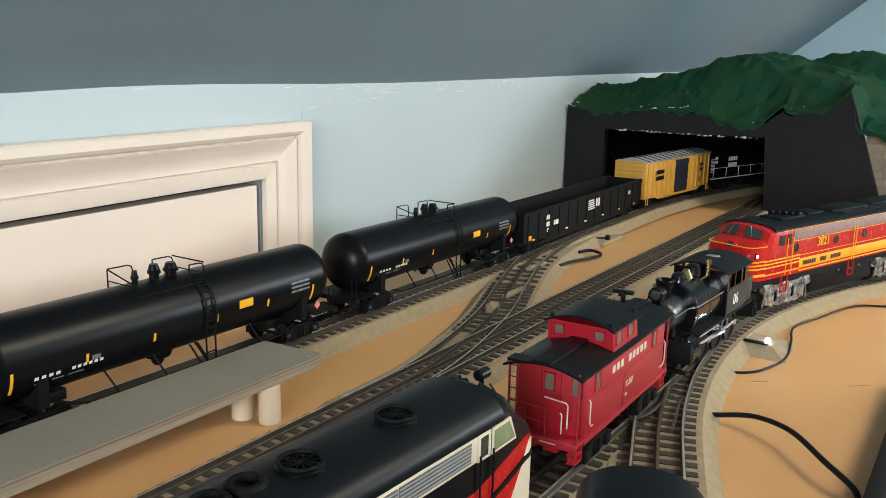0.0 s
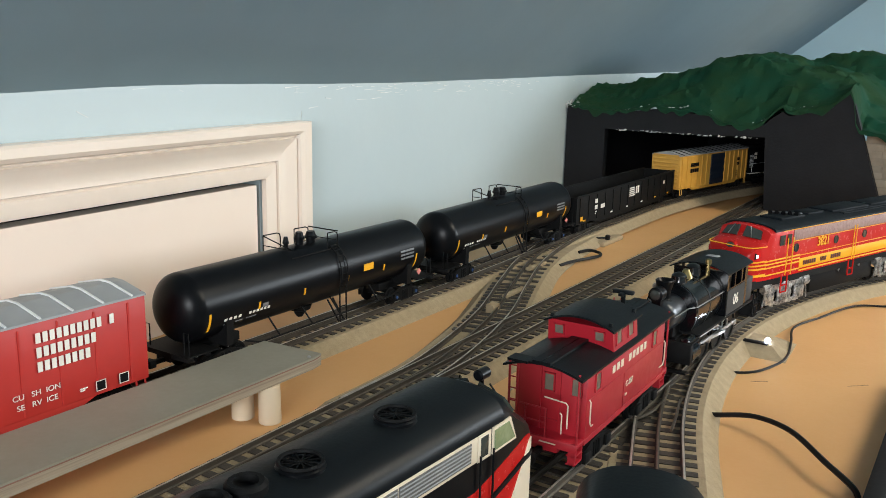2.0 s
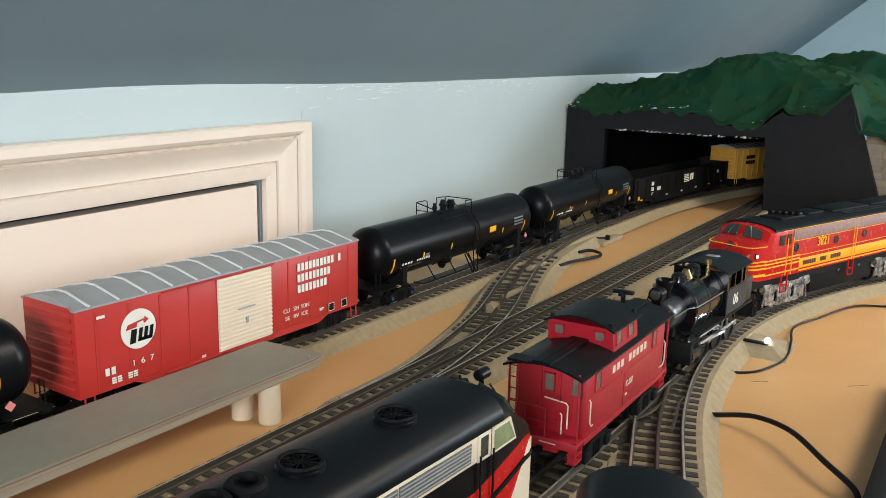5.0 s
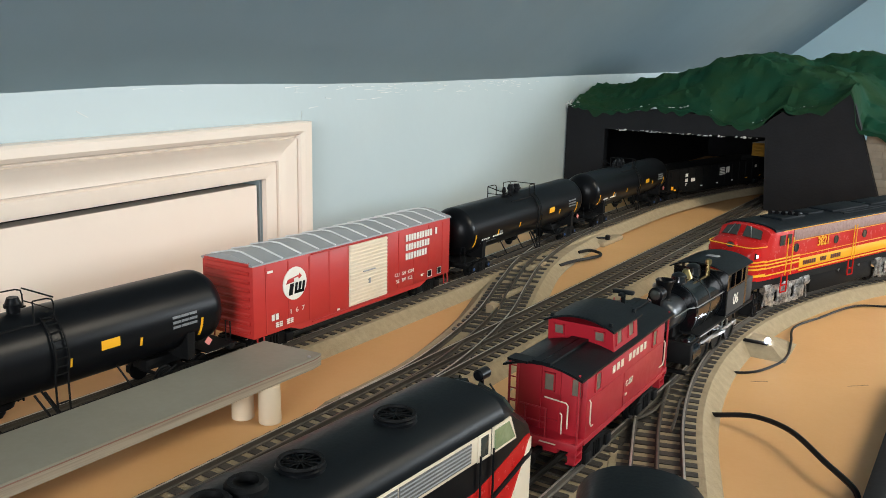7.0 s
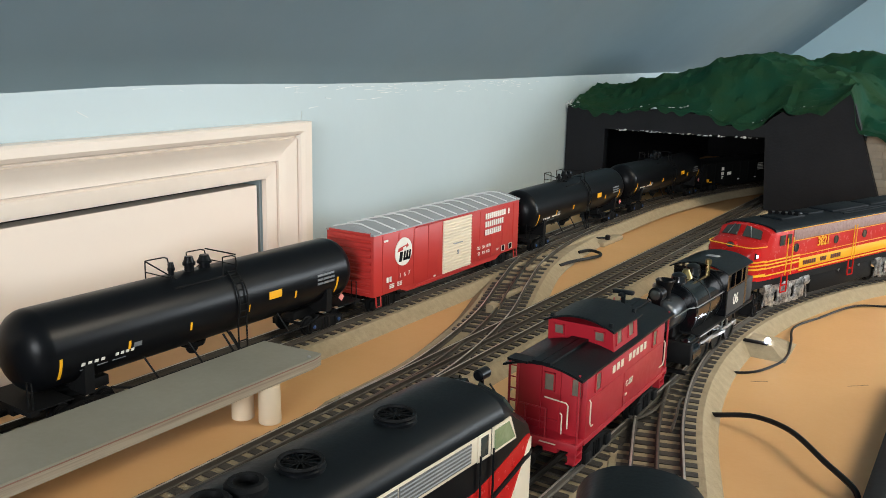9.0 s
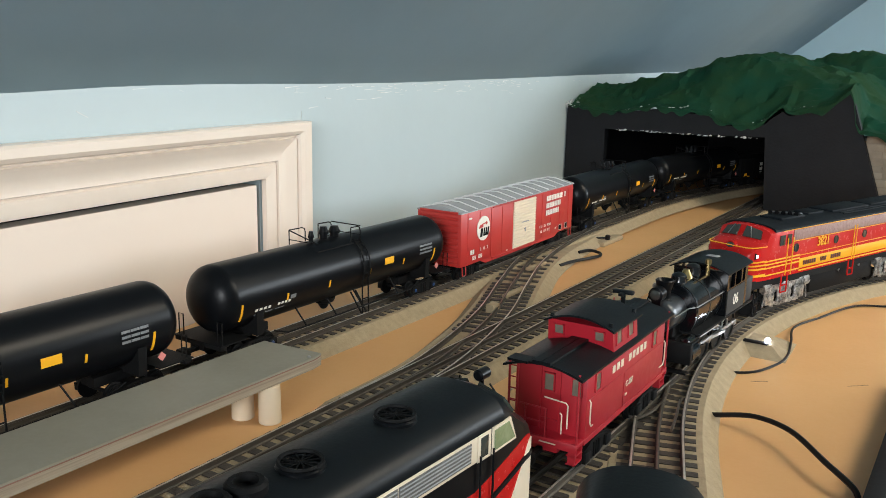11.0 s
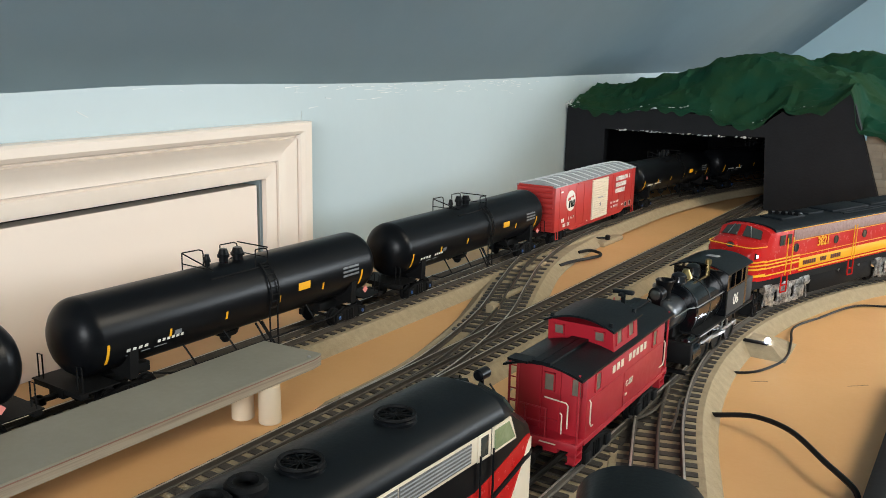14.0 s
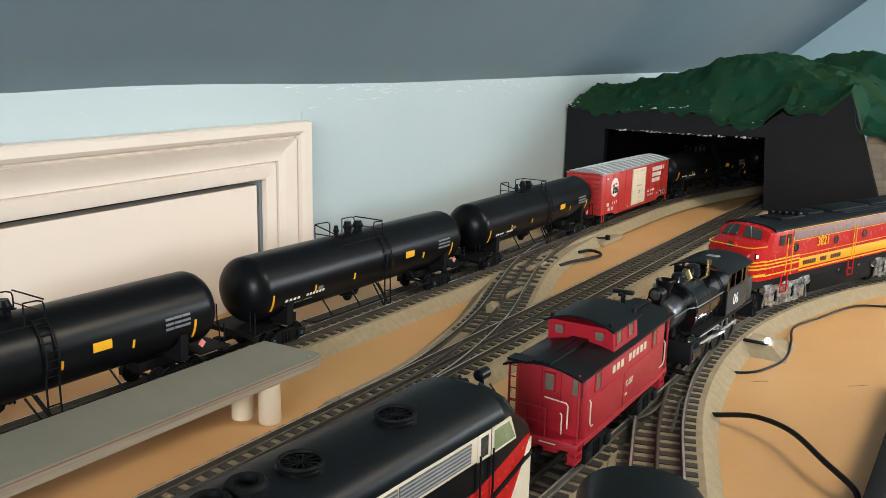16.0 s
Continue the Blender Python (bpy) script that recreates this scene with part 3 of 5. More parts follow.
def build_cables():
    def cable(label, pts, r):
        bm = tube(BM(), smooth_curve(pts, 8), r, 8)
        return tagged(part("cable", bm, CABLE), label, "cable")
    z = TZ + 0.0016
    cable("thick black cable arching over the tan board", [(-0.178, 0.683, z), (-0.166, 0.679, z + 0.004), (-0.137, 0.679, z + 0.010), (-0.106, 0.662, z + 0.012), (-0.074, 0.622, z + 0.011), (-0.052, 0.60, z + 0.007), (-0.0465, 0.590, z)], 0.0022)
    cable("thin black lamp cable curling over the tan board", [(-0.05, 1.18, z), (-0.092, 1.1554, z), (-0.1254, 1.1267, z + 0.001), (-0.1513, 1.0506, z), (-0.1667, 0.9849, z + 0.002), (-0.158, 0.925, z + 0.003), (-0.1536, 0.8908, z), (-0.1545, 0.8571, z), (-0.1671, 0.8184, z), (-0.1843, 0.8019, z), (-0.195, 0.795, z + 0.004)], 0.0013)
    cable("short black wire loop lying beside the track", [(-0.5025, 1.0766, -0.0105), (-0.4985, 1.1150, -0.0110), (-0.4918, 1.1510, -0.0125), (-0.4860, 1.1820, -0.0130), (-0.4930, 1.1970, -0.0120), (-0.5090, 1.1960, -0.0100), (-0.5150, 1.1710, -0.0095)], 0.0024)
    cable("short black wire on grey roadbed", [(-0.548, 1.262, -0.006), (-0.535, 1.27, -0.006), (-0.5177, 1.2875, -0.006)], 0.0016)
    w = part("wire_nut", turned(BM(), (-0.517, 1.287, -0.009), (0, 0, 1), [(0, 0.004), (0.006, 0.0045), (0.008, 0.003)], 10), CABLE)
    tagged(w, "small black wire nut on the board", "wire nut")


def build_led():
    bl = thing("track_lamp", "small foam block with a lit white lamp", "lamp")
    bm = BM()
    lo = [(-0.199, 0.862), (-0.1506, 0.8625), (-0.1536, 0.9335), (-0.199, 0.93)]
    hi = [(-0.2044, 0.876), (-0.168, 0.878), (-0.170, 0.912), (-0.2044, 0.912)]
    loft(bm, [[(x, y, TZ) for x, y in lo], [(x, y, -0.0075) for x, y in hi]])
    part("block", bm, FOAM, bl, "grey foam block with sloping sides")
    part("strip", bx(BM(), -0.207, -0.172, 0.8755, 0.8845, -0.0074, -0.0062, 0.0003), BLACKM, bl)
    part("bulb", turned(BM(), (-0.1735, 0.8835, -0.0066), (0, 0, 1), [(0, 0.0022), (0.003, 0.0027), (0.0048, 0.0018), (0.0054, 0.0005)], 10), LED, bl, "lit white lamp")
    bm = BM()
    bx(bm, -0.548, -0.512, 1.262, 1.345, TZ, -0.0095, 0.003)
    tagged(part("foam_pad", bm, FOAM), "grey foam pad on the tan board", "pad")


# ---- rolling stock; local +y runs along the track, x to its right, z = 0 on the rail tops ----
WHEELS = []          # wheelsets of the moving train, with their resting pose
SHARED = {}


def shared(key, make):
    if key not in SHARED:
        SHARED[key] = make()
    return SHARED[key]


def wheelset_mesh(r):
    bm = BM()
    for s in (-1, 1):
        turned(bm, (s * 0.0155, 0, 0), (s, 0, 0), [(0, r + 0.0012), (0.001, r + 0.0012), (0.0013, r), (0.0042, r * 0.985), (0.0042, r * 0.8), (0.0036, r * 0.72), (0.0038, r * 0.3), (0.0045, r * 0.25), (0.0062, r * 0.2)], 18)
    cyl(bm, (-0.016, 0, 0), (0.016, 0, 0), 0.0016, 8)
    return mesh_of("wheelset", bm, BLACKM)


def truck_frame_mesh():
    bm = BM()
    for s in (-1, 1):
        x = s * 0.0225
        loop = [(-0.026, 0.0055), (-0.026, 0.0115), (-0.017, 0.0135), (-0.008, 0.0165), (0.008, 0.0165), (0.017, 0.0135), (0.026, 0.0115), (0.026, 0.0055), (0.015, 0.006), (0.007, 0.0025), (-0.007, 0.0025), (-0.015, 0.006)]
        loft(bm, [[(x - 0.0015, y, z) for y, z in loop], [(x + 0.0015, y, z) for y, z in loop]])
        for y in (-0.0185, 0.0185):
            bx(bm, x + s * 0.0012 - 0.0025, x + s * 0.0012 + 0.0025, y - 0.0045, y + 0.0045, 0.0045, 0.0125, 0.0008)
        for y in (-0.004, 0.0, 0.004):
            cyl(bm, (x + s * 0.001, y, 0.004), (x + s * 0.001, y, 0.0145), 0.0018, 8)
    bx(bm, -0.0225, 0.0225, -0.006, 0.006, 0.007, 0.0135, 0.001)
    return mesh_of("truck", bm, BLACKM)


def cap_mesh():
    bm = BM()
    for s in (-1, 1):
        for y in (-0.0185, 0.0185):
            turned(bm, (s * 0.0255, y, 0.0087), (s, 0, 0), [(0, 0.0022), (0.0012, 0.0020), (0.0018, 0.001)], 8)
    return mesh_of("axle_cap", bm, BLUEDOT)


def add_truck(car, y, moving=True, caps=False):
    t = part("truck", shared("truck", truck_frame_mesh), None, car)
    t.location = (0, y, 0)
    for dy in (-0.0185, 0.0185):
        w = part("wheelset", shared("wheelset", lambda: wheelset_mesh(0.0087)), None, t)
        w.location = (0, dy, 0.0087)
        if moving:
            WHEELS.append((w, dy, 0.0087))
    if caps:
        part("axle_cap", shared("caps", cap_mesh), None, t, "blue axle caps")
    return t


def add_coupler(car, y, s):
    bm = BM()
    bx(bm, -0.0022, 0.0022, min(y, y + s * 0.016), max(y, y + s * 0.016), 0.0145, 0.0185, 0.0006)
    bx(bm, -0.0045, 0.0045, min(y + s * 0.014, y + s * 0.021), max(y + s * 0.014, y + s * 0.021), 0.013, 0.020, 0.0012)
    part("coupler", bm, BLACKM, car)


def build_tank_car(label, number):
    car = thing("tank_car", label, "tank car", "moving model train")
    R, Z, L = 0.0315, 0.0570, 0.181
    steps = []
    for k in range(9):
        a = math.pi / 2 * k / 8
        steps.append((L - 0.020 + 0.020 * math.sin(a), R * max(math.cos(a), 0.02)))
    prof = [(-d, r) for d, r in reversed(steps)] + [(-L + 0.0203, R), (L - 0.0203, R)] + steps
    bm = BM()
    turned(bm, (0, 0, Z), (0, 1, 0), prof, 56)
    part("tank", bm, BLACK, car, "satin black cylindrical tank with domed ends", sharp=40)
    # saddles, stub frames, bolsters
    for s in (-1, 1):
        bm = BM()
        loop = [(-0.029, 0.0215), (0.029, 0.0215), (0.030, 0.045), (0.027, 0.042), (-0.027, 0.042), (-0.030, 0.045)]
        loft(bm, [[(x, s * 0.131, z) for x, z in loop], [(x, s * 0.139, z) for x, z in loop]])
        bx(bm, -0.009, 0.009, min(s * 0.105, s * 0.184), max(s * 0.105, s * 0.184), 0.0150, 0.0235, 0.0006)
        bx(bm, -0.030, 0.030, min(s * 0.176, s * 0.183), max(s * 0.176, s * 0.183), 0.0185, 0.0225, 0.0005)
        bx(bm, -0.031, 0.031, min(s * 0.150, s * 0.184), max(s * 0.150, s * 0.184), 0.0225, 0.0236)
        part("stub_frame", bm, BLACKM, car, "black stub frame and saddle")
    # side sill pipe, brackets, bottom outlet
    bm = BM()
    for s in (-1, 1):
        tube(bm, [(s * 0.030, -0.118, 0.0215), (s * 0.031, -0.10, 0.0155), (s * 0.031, 0.10, 0.0155), (s * 0.030, 0.118, 0.0215)], 0.0009)
        for y in (-0.075, -0.03, 0.012, 0.075):
            tube(bm, [(s * 0.031, y, 0.0155), (s * 0.024, y - 0.008, 0.0345)], 0.0008, 4)
    part("hand_rail", bm, BLACKM, car, "thin black side rails under the tank")
    part("outlet_valve", turned(BM(), (0, -0.015, 0.014), (0, 0, 1), [(0, 0.003), (0.003, 0.005), (0.006, 0.006), (0.008, 0.011), (0.013, 0.013)], 14), BLACKM, car)
    # ladder on each side, from the walkway to the step under the sill
    for s in (-1, 1):
        bm = BM()
        for y in (0.012, 0.022):
            pts = [(s * (R + 0.002) * math.sin(a), y, Z + (R + 0.002) * math.cos(a)) for a in np.linspace(0.55, 2.0, 9)] + [(s * 0.0305, y, 0.030), (s * 0.031, y, 0.007)]
            tube(bm, pts, 0.0008, 4)
        for a in np.linspace(0.6, 1.95, 8):
            tube(bm, [(s * (R + 0.002) * math.sin(a), 0.012, Z + (R + 0.002) * math.cos(a)), (s * (R + 0.002) * math.sin(a), 0.022, Z + (R + 0.002) * math.cos(a))], 0.0006, 4)
        for z in (0.009, 0.016, 0.023):
            tube(bm, [(s * 0.031, 0.012, z), (s * 0.031, 0.022, z)], 0.0007, 4)
        tube(bm, [(s * 0.031, 0.010, 0.008), (s * 0.026, -0.002, 0.033)], 0.0009, 4)
        tube(bm, [(s * 0.031, 0.018, 0.008), (s * 0.026, 0.006, 0.033)], 0.0009, 4)
        part("ladder", bm, BLACKM, car)
    # top platform with rails and fittings
    zt = Z + R
    bm = BM()
    for s in (-1, 1):
        bx(bm, min(s * 0.010, s * 0.0205), max(s * 0.010, s * 0.0205), -0.046, 0.024, zt - 0.0072, zt - 0.0058, 0.0003)
    part("walkway", bm, BLACKM, car)
    bm = BM()
    for s in (-1, 1):
        x = s * 0.0198
        for a, b in (((-0.044, -0.020), (0.000, 0.0215)) if s < 0 else ((0.006, 0.0215),)):
            rest = zt - 0.006
            top = zt + 0.0105
            tube(bm, [(x, a, rest), (x, a, top), (x, a + 0.001, top + 0.0003), (x, b - 0.005, top), (x, b - 0.001, top - 0.0015), (x, b, top - 0.005), (x, b, rest)], 0.00065, 5)
    for y in (-0.044, 0.0215):
        tube(bm, [(-0.0198, y, zt + 0.0105), (0.0198, y, zt + (0.0105 if y > 0 else 0.001))], 0.00065, 5)
        tube(bm, [(-0.0198, y, zt + 0.001), (0.0198, y, zt + 0.001)], 0.0005, 5)
    part("guard_rail", bm, BLACKM, car, "thin black guard rail round the top fittings")
    for y, r, h in ((-0.033, 0.0028, 0.0105), (-0.014, 0.0048, 0.0125), (0.003, 0.0056, 0.0110)):
        bm = BM()
        turned(bm, (0, y, zt - 0.003), (0, 0, 1), [(0, r * 0.85), (h * 0.62, r * 0.85), (h * 0.63, r * 1.15), (h * 0.82, r * 1.15), (h * 0.86, r), (h, r * 0.9), (h + 0.003, r * 0.7)], 14)
        part("valve_dome", bm, BLACK, car)
    # markings on both sides of the tank
    def on_tank(y0, y1, a0, a1, mat, name, label=""):
        bm = BM()
        n = 4
        rows = []
        for i in range(n + 1):
            a = a0 + (a1 - a0) * i / n
            rows.append([(( R + 0.0004) * math.cos(a), y0, Z + (R + 0.0004) * math.sin(a)), ((R + 0.0004) * math.cos(a), y1, Z + (R + 0.0004) * math.sin(a)),
                         ((R - 0.0004) * math.cos(a), y1, Z + (R - 0.0004) * math.sin(a)), ((R - 0.0004) * math.cos(a), y0, Z + (R - 0.0004) * math.sin(a))])
        loft(bm, rows)
        part(name, bm, mat, car, label)
    for y in (-0.100, -0.040, 0.025, 0.0855):
        on_tank(y - 0.0010, y + 0.0010, -0.32, -0.10, YELLOW, "reflector")
    for y in (-0.158, 0.146):
        on_tank(y - 0.0011, y + 0.0011, -0.60, -0.05, YELLOW, "reflector")
    on_tank(0.050, 0.066, -0.13, 0.10, YELLOW, "warning_plate", "yellow warning plate")
    # grey data panel: a frame of thin bars
    for k, (y0, y1) in enumerate(((0.116, 0.1232), (0.1245, 0.1317), (0.133, 0.140))):
        for a0 in (-0.16, -0.03, 0.10):
            on_tank(y0, y1 + 0.0006, a0 + 0.02, a0 + 0.085, DATAGREY, "data_bar")
    # lettering: reporting mark as bars, number as read
    for k in range(4):
        y = -0.141 + 0.0055 * k
        on_tank(y, y + 0.0030, -0.40, -0.32, WHITE, "mark_bar")
    for k in range(number):
        y = -0.112 + 0.0046 * k
        on_tank(y, y + 0.0026, -0.39, -0.315, WHITE, "mark_bar")
    for y0, y1 in ((-0.141, -0.130), (-0.127, -0.118), (-0.114, -0.102)):
        on_tank(y0, y1, -0.53, -0.51, DATAGREY, "data_bar")
    on_tank(-0.096, -0.089, -0.30, -0.18, DATAGREY, "data_plate")
    bm = BM()
    bx(bm, 0.0295, 0.0305, 0.150, 0.1555, 0.030, 0.0355)
    bmesh.ops.rotate(bm, verts=bm.verts, cent=(0.03, 0.153, 0.033), matrix=Matrix.Rotation(radians(45), 3, "X"))
    part("placard", bm, PINK, car, "pink diamond placard")
    bm = BM()
    for z in (0.066, 0.071):
        for k in range(5):
            bx(bm, -0.006 + 0.0042 * k, -0.0028 + 0.0042 * k, -0.1735, -0.1722, z, z + 0.0028)
    part("end_marking", bm, WHITE, car)
    for s in (-1, 1):
        for sx in (-1, 1):
            bm = BM()
            tube(bm, [(sx * 0.028, s * 0.1795, 0.022), (sx * 0.028, s * 0.1795, 0.043), (sx * 0.022, s * 0.1795, 0.043), (sx * 0.022, s * 0.1795, 0.022)], 0.0006, 4)
            part("end_grab", bm, BLACKM, car)
    for s in (-1, 1):
        add_truck(car, s * 0.135, caps=True)
        add_coupler(car, s * 0.180, s)
    return car


def build_boxcar(name_label, paint, roofmat, L, door, doormat, yellow=False):
    car = thing("box_car", name_label, "box car", "moving model train")
    H, W, z0, z1, pk = L / 2, 0.0325, 0.0160, 0.0880, 0.0955
    bm = BM()
    # body side with a fish-belly sill
    bx(bm, -W, W, -H, H, z0 + 0.004, z1, 0.0007)
    for s in (-1, 1):
        loop = [(-H * 0.72, z0 + 0.005), (-H * 0.62, z0 - 0.001), (H * 0.62, z0 - 0.001), (H * 0.72, z0 + 0.005)]
        loft(bm, [[(s * W, y, z) for y, z in loop], [(s * (W - 0.002), y, z) for y, z in loop]])
    part("body", bm, paint, car)
    if yellow:
        ys = [y for y in np.linspace(-H + 0.008, H - 0.008, 15) if not door[0] - 0.004 < y < door[1] + 0.004]
    else:
        ys = [y for y in np.linspace(-H + 0.016, H - 0.016, 11) if not door[0] - 0.004 < y < door[1] + 0.004]
    wdt = 0.0018 if yellow else 0.0007
    for y in ys:
        for s in (-1, 1):
            d = 0.0018 if yellow else 0.0005
            part("side_post", bx(BM(), min(s * W, s * (W + d)), max(s * W, s * (W + d)), y - wdt, y + wdt, z0 + 0.006, z1 - 0.003), paint, car)
    for s in (-1, 1):
        for k in range(9):
            z = z0 + 0.010 + k * 0.0078
            bm = BM()
            loft(bm, [[(-W + 0.004, s * (H + o), z + dz) for o, dz in ((-0.0003, -0.0024), (0.0013, -0.001), (0.0013, 0.001), (-0.0003, 0.0024))],
                      [(W - 0.004, s * (H + o), z + dz) for o, dz in ((-0.0003, -0.0024), (0.0013, -0.001), (0.0013, 0.001), (-0.0003, 0.0024))]])
            part("end_rib", bm, paint, car)
    bm = BM()
    loop = [(-W - 0.0008, z1 - 0.0005), (W + 0.0008, z1 - 0.0005), (W + 0.0008, z1 + 0.0012), (0.006, pk), (-0.006, pk), (-W - 0.0008, z1 + 0.0012)]
    loft(bm, [[(x, -H - 0.0006, z) for x, z in loop], [(x, H + 0.0006, z) for x, z in loop]])
    part("roof", bm, roofmat, car, "low-pitched grey sheet roof", sharp=10)
    for y in np.linspace(-H + 0.012, H - 0.012, 13):
        bm = BM()
        loop2 = [(-W - 0.0009, z1 + 0.0013), (-0.006, pk + 0.0001), (0.006, pk + 0.0001), (W + 0.0009, z1 + 0.0013), (W + 0.0009, z1 + 0.0024), (0.006, pk + 0.0013), (-0.006, pk + 0.0013), (-W - 0.0009, z1 + 0.0024)]
        loft(bm, [[(x, y - 0.0008, z) for x, z in loop2], [(x, y + 0.0008, z) for x, z in loop2]])
        part("roof_rib", bm, RIB if not yellow else BLACK, car)
    for s in (-1, 1):
        bm = BM()
        d0, d1 = door
        n = 4 if yellow else 17
        pitch = (z1 - z0 - 0.0085) / n
        prof = [(W - 0.001, z0 + 0.0035)]
        for k in range(n):
            z = z0 + 0.0045 + k * pitch
            prof += [(W + 0.0012, z), (W + 0.0012, z + pitch * 0.35), (W + 0.0022, z + pitch * 0.5), (W + 0.0022, z + pitch * 0.85)]
        prof += [(W + 0.0012, z1 - 0.0032), (W - 0.001, z1 - 0.0030)]
        loft(bm, [[(s * x, d0, z) for x, z in prof], [(s * x, d1, z) for x, z in prof]])
        dr = part("door", bm, doormat, car, "ribbed cream sliding door" if not yellow else "dark blue sliding door")
        if not yellow:
            bm = BM()
            bx(bm, min(s * W, s * (W + 0.0032)), max(s * W, s * (W + 0.0032)), (d0 + d1) / 2 - 0.001, (d0 + d1) / 2 + 0.001, 0.040, 0.0455)
            bx(bm, min(s * W, s * (W + 0.003)), max(s * W, s * (W + 0.003)), (d0 + d1) / 2 - 0.010, (d0 + d1) / 2 + 0.010, 0.0535, 0.0545)
            part("latch", bm, GREYROOF, dr)
        for zz in (z0 + 0.0022, z1 - 0.0025):
            part("door_track", bx(BM(), min(s * W, s * (W + 0.0020)), max(s * W, s * (W + 0.0020)), d0 - (d1 - d0) * 0.9, d1 + 0.004, zz, zz + 0.0012), paint, car)
    for sx in (-1, 1):
        for y in (-H + 0.004, H - 0.012):
            bm = BM()
            tube(bm, [(sx * W, y, z0 + 0.004), (sx * (W + 0.0008), y, z0 - 0.007), (sx * (W + 0.0008), y + 0.008, z0 - 0.007), (sx * W, y + 0.008, z0 + 0.004)], 0.0008, 5)
            part("step", bm, paint, car)
    bm = BM()
    bx(bm, -0.009, 0.009, -H + 0.01, H - 0.01, 0.013, 0.0185)
    for y in (-0.04, 0.0, 0.05):
        bx(bm, -0.028, 0.028, y - 0.002, y + 0.002, 0.013, 0.0185)
    part("frame", bm, BLACKM, car)
    X = W + 0.0006
    if not yellow:
        # rows of plain letter bars for the owner's name
        bars(car, ["########## #"], 0.0074, (X + 0.0004, 0.1020, 0.0765), WHITE, squeeze=0.72, gap=0.34)
        bars(car, ["#########   "], 0.0074, (X + 0.0004, 0.1020, 0.0660), WHITE, squeeze=0.72, gap=0.34)
        bars(car, ["########    "], 0.0074, (X + 0.0004, 0.1020, 0.0555), WHITE, squeeze=0.72, gap=0.34)
        lettering(car, "CU   SH  ION", 0.0056, (X + 0.0003, 0.068, 0.0375), WHITE, squeeze=1.1)
        lettering(car, "SE   RV  ICE", 0.0056, (X + 0.0003, 0.068, 0.0300), WHITE, squeeze=1.1)
        bars(car, ["###", "## "], 0.0010, (X + 0.0003, 0.104, 0.0285), WHITE, squeeze=2.2)
        for y in (0.118, 0.138):
            bm = BM()
            bx(bm, X, X + 0.0005, y - 0.0042, y + 0.0042, 0.0235, 0.0315)
            pl = part("data_plate", bm, BLACKM, car, "small black data plate")
            bm = BM()
            for a, b, c, d in ((-0.0042, 0.0042, 0.0235, 0.0240), (-0.0042, 0.0042, 0.0310, 0.0315), (-0.0042, -0.0037, 0.0240, 0.0310), (0.0037, 0.0042, 0.0240, 0.0310)):
                bx(bm, X + 0.0003, X + 0.0008, y + a, y + b, c, d)
            part("plate_border", bm, WHITE, pl)
        bm = BM()
        turned(bm, (X - 0.0004, -0.094, 0.0625), (1, 0, 0), [(0, 0.0158), (0.0009, 0.0158)], 36)
        lg = part("round_emblem", bm, WHITE, car, "round white emblem")
        lg.location.y = -0.0144
        bm = BM()
        for y0, y1, z, zz in ((-0.103, -0.098, 0.052, 0.063), (-0.0955, -0.0925, 0.0525, 0.063), (-0.0905, -0.0875, 0.0525, 0.063), (-0.0855, -0.0825, 0.0525, 0.063)):
            loft(bm, [[(X + 0.0006, y0 + dy, w) for dy, w in ((0, z), (y1 - y0, z), (y1 - y0 + 0.002, zz), (0.002, zz))], [(X + 0.0010, y0 + dy, w) for dy, w in ((0, z), (y1 - y0, z), (y1 - y0 + 0.002, zz), (0.002, zz))]])
        bx(bm, X + 0.0006, X + 0.0010, -0.0945, -0.083, 0.0525, 0.0552)
        part("emblem_letters", bm, BLACKM, lg)
        bm = BM()
        loop = [(-0.106, 0.0635), (-0.096, 0.0645), (-0.096, 0.0675), (-0.090, 0.0685), (-0.089, 0.0660), (-0.085, 0.0685), (-0.0885, 0.0715), (-0.0885, 0.0700), (-0.104, 0.0675)]
        loft(bm, [[(X + 0.0006, y, z) for y, z in loop], [(X + 0.0010, y, z) for y, z in loop]])
        part("emblem_arrow", bm, REDBOX, lg)
        lettering(car, "1  6  7", 0.0066, (X + 0.0003, -0.106, 0.036), WHITE, squeeze=1.2)
        bars(car, ["##"], 0.0058, (X + 0.0003, -0.1345, 0.0355), WHITE, squeeze=0.9, gap=0.35)
        bars(car, ["## ##", "## ##", "## ##"], 0.0012, (X + 0.0003, -0.1225, 0.0275), WHITE, squeeze=4.0)
        bars(car, ["#"], 0.0022, (X + 0.0003, -0.140, 0.0795), WHITE, squeeze=4)
        bars(car, ["#"], 0.0018, (X + 0.0003, -0.045, 0.022), WHITE, squeeze=3)
    else:
        bars(car, ["####", "####"], 0.0078, (X + 0.0016, -0.098, 0.062), BLACKM, squeeze=1.15, gap=0.15)
        bars(car, ["##", "##"], 0.0068, (X + 0.0016, 0.105, 0.062), BLACKM, squeeze=0.9, gap=0.2)
        bars(car, ["#", "#", "#"], 0.003, (X + 0.0016, 0.100, 0.036), BLACKM, squeeze=2)
    for s in (-1, 1):
        add_truck(car, s * (H - 0.034), caps=False)
        add_coupler(car, s * (H + 0.0), s)
    return car


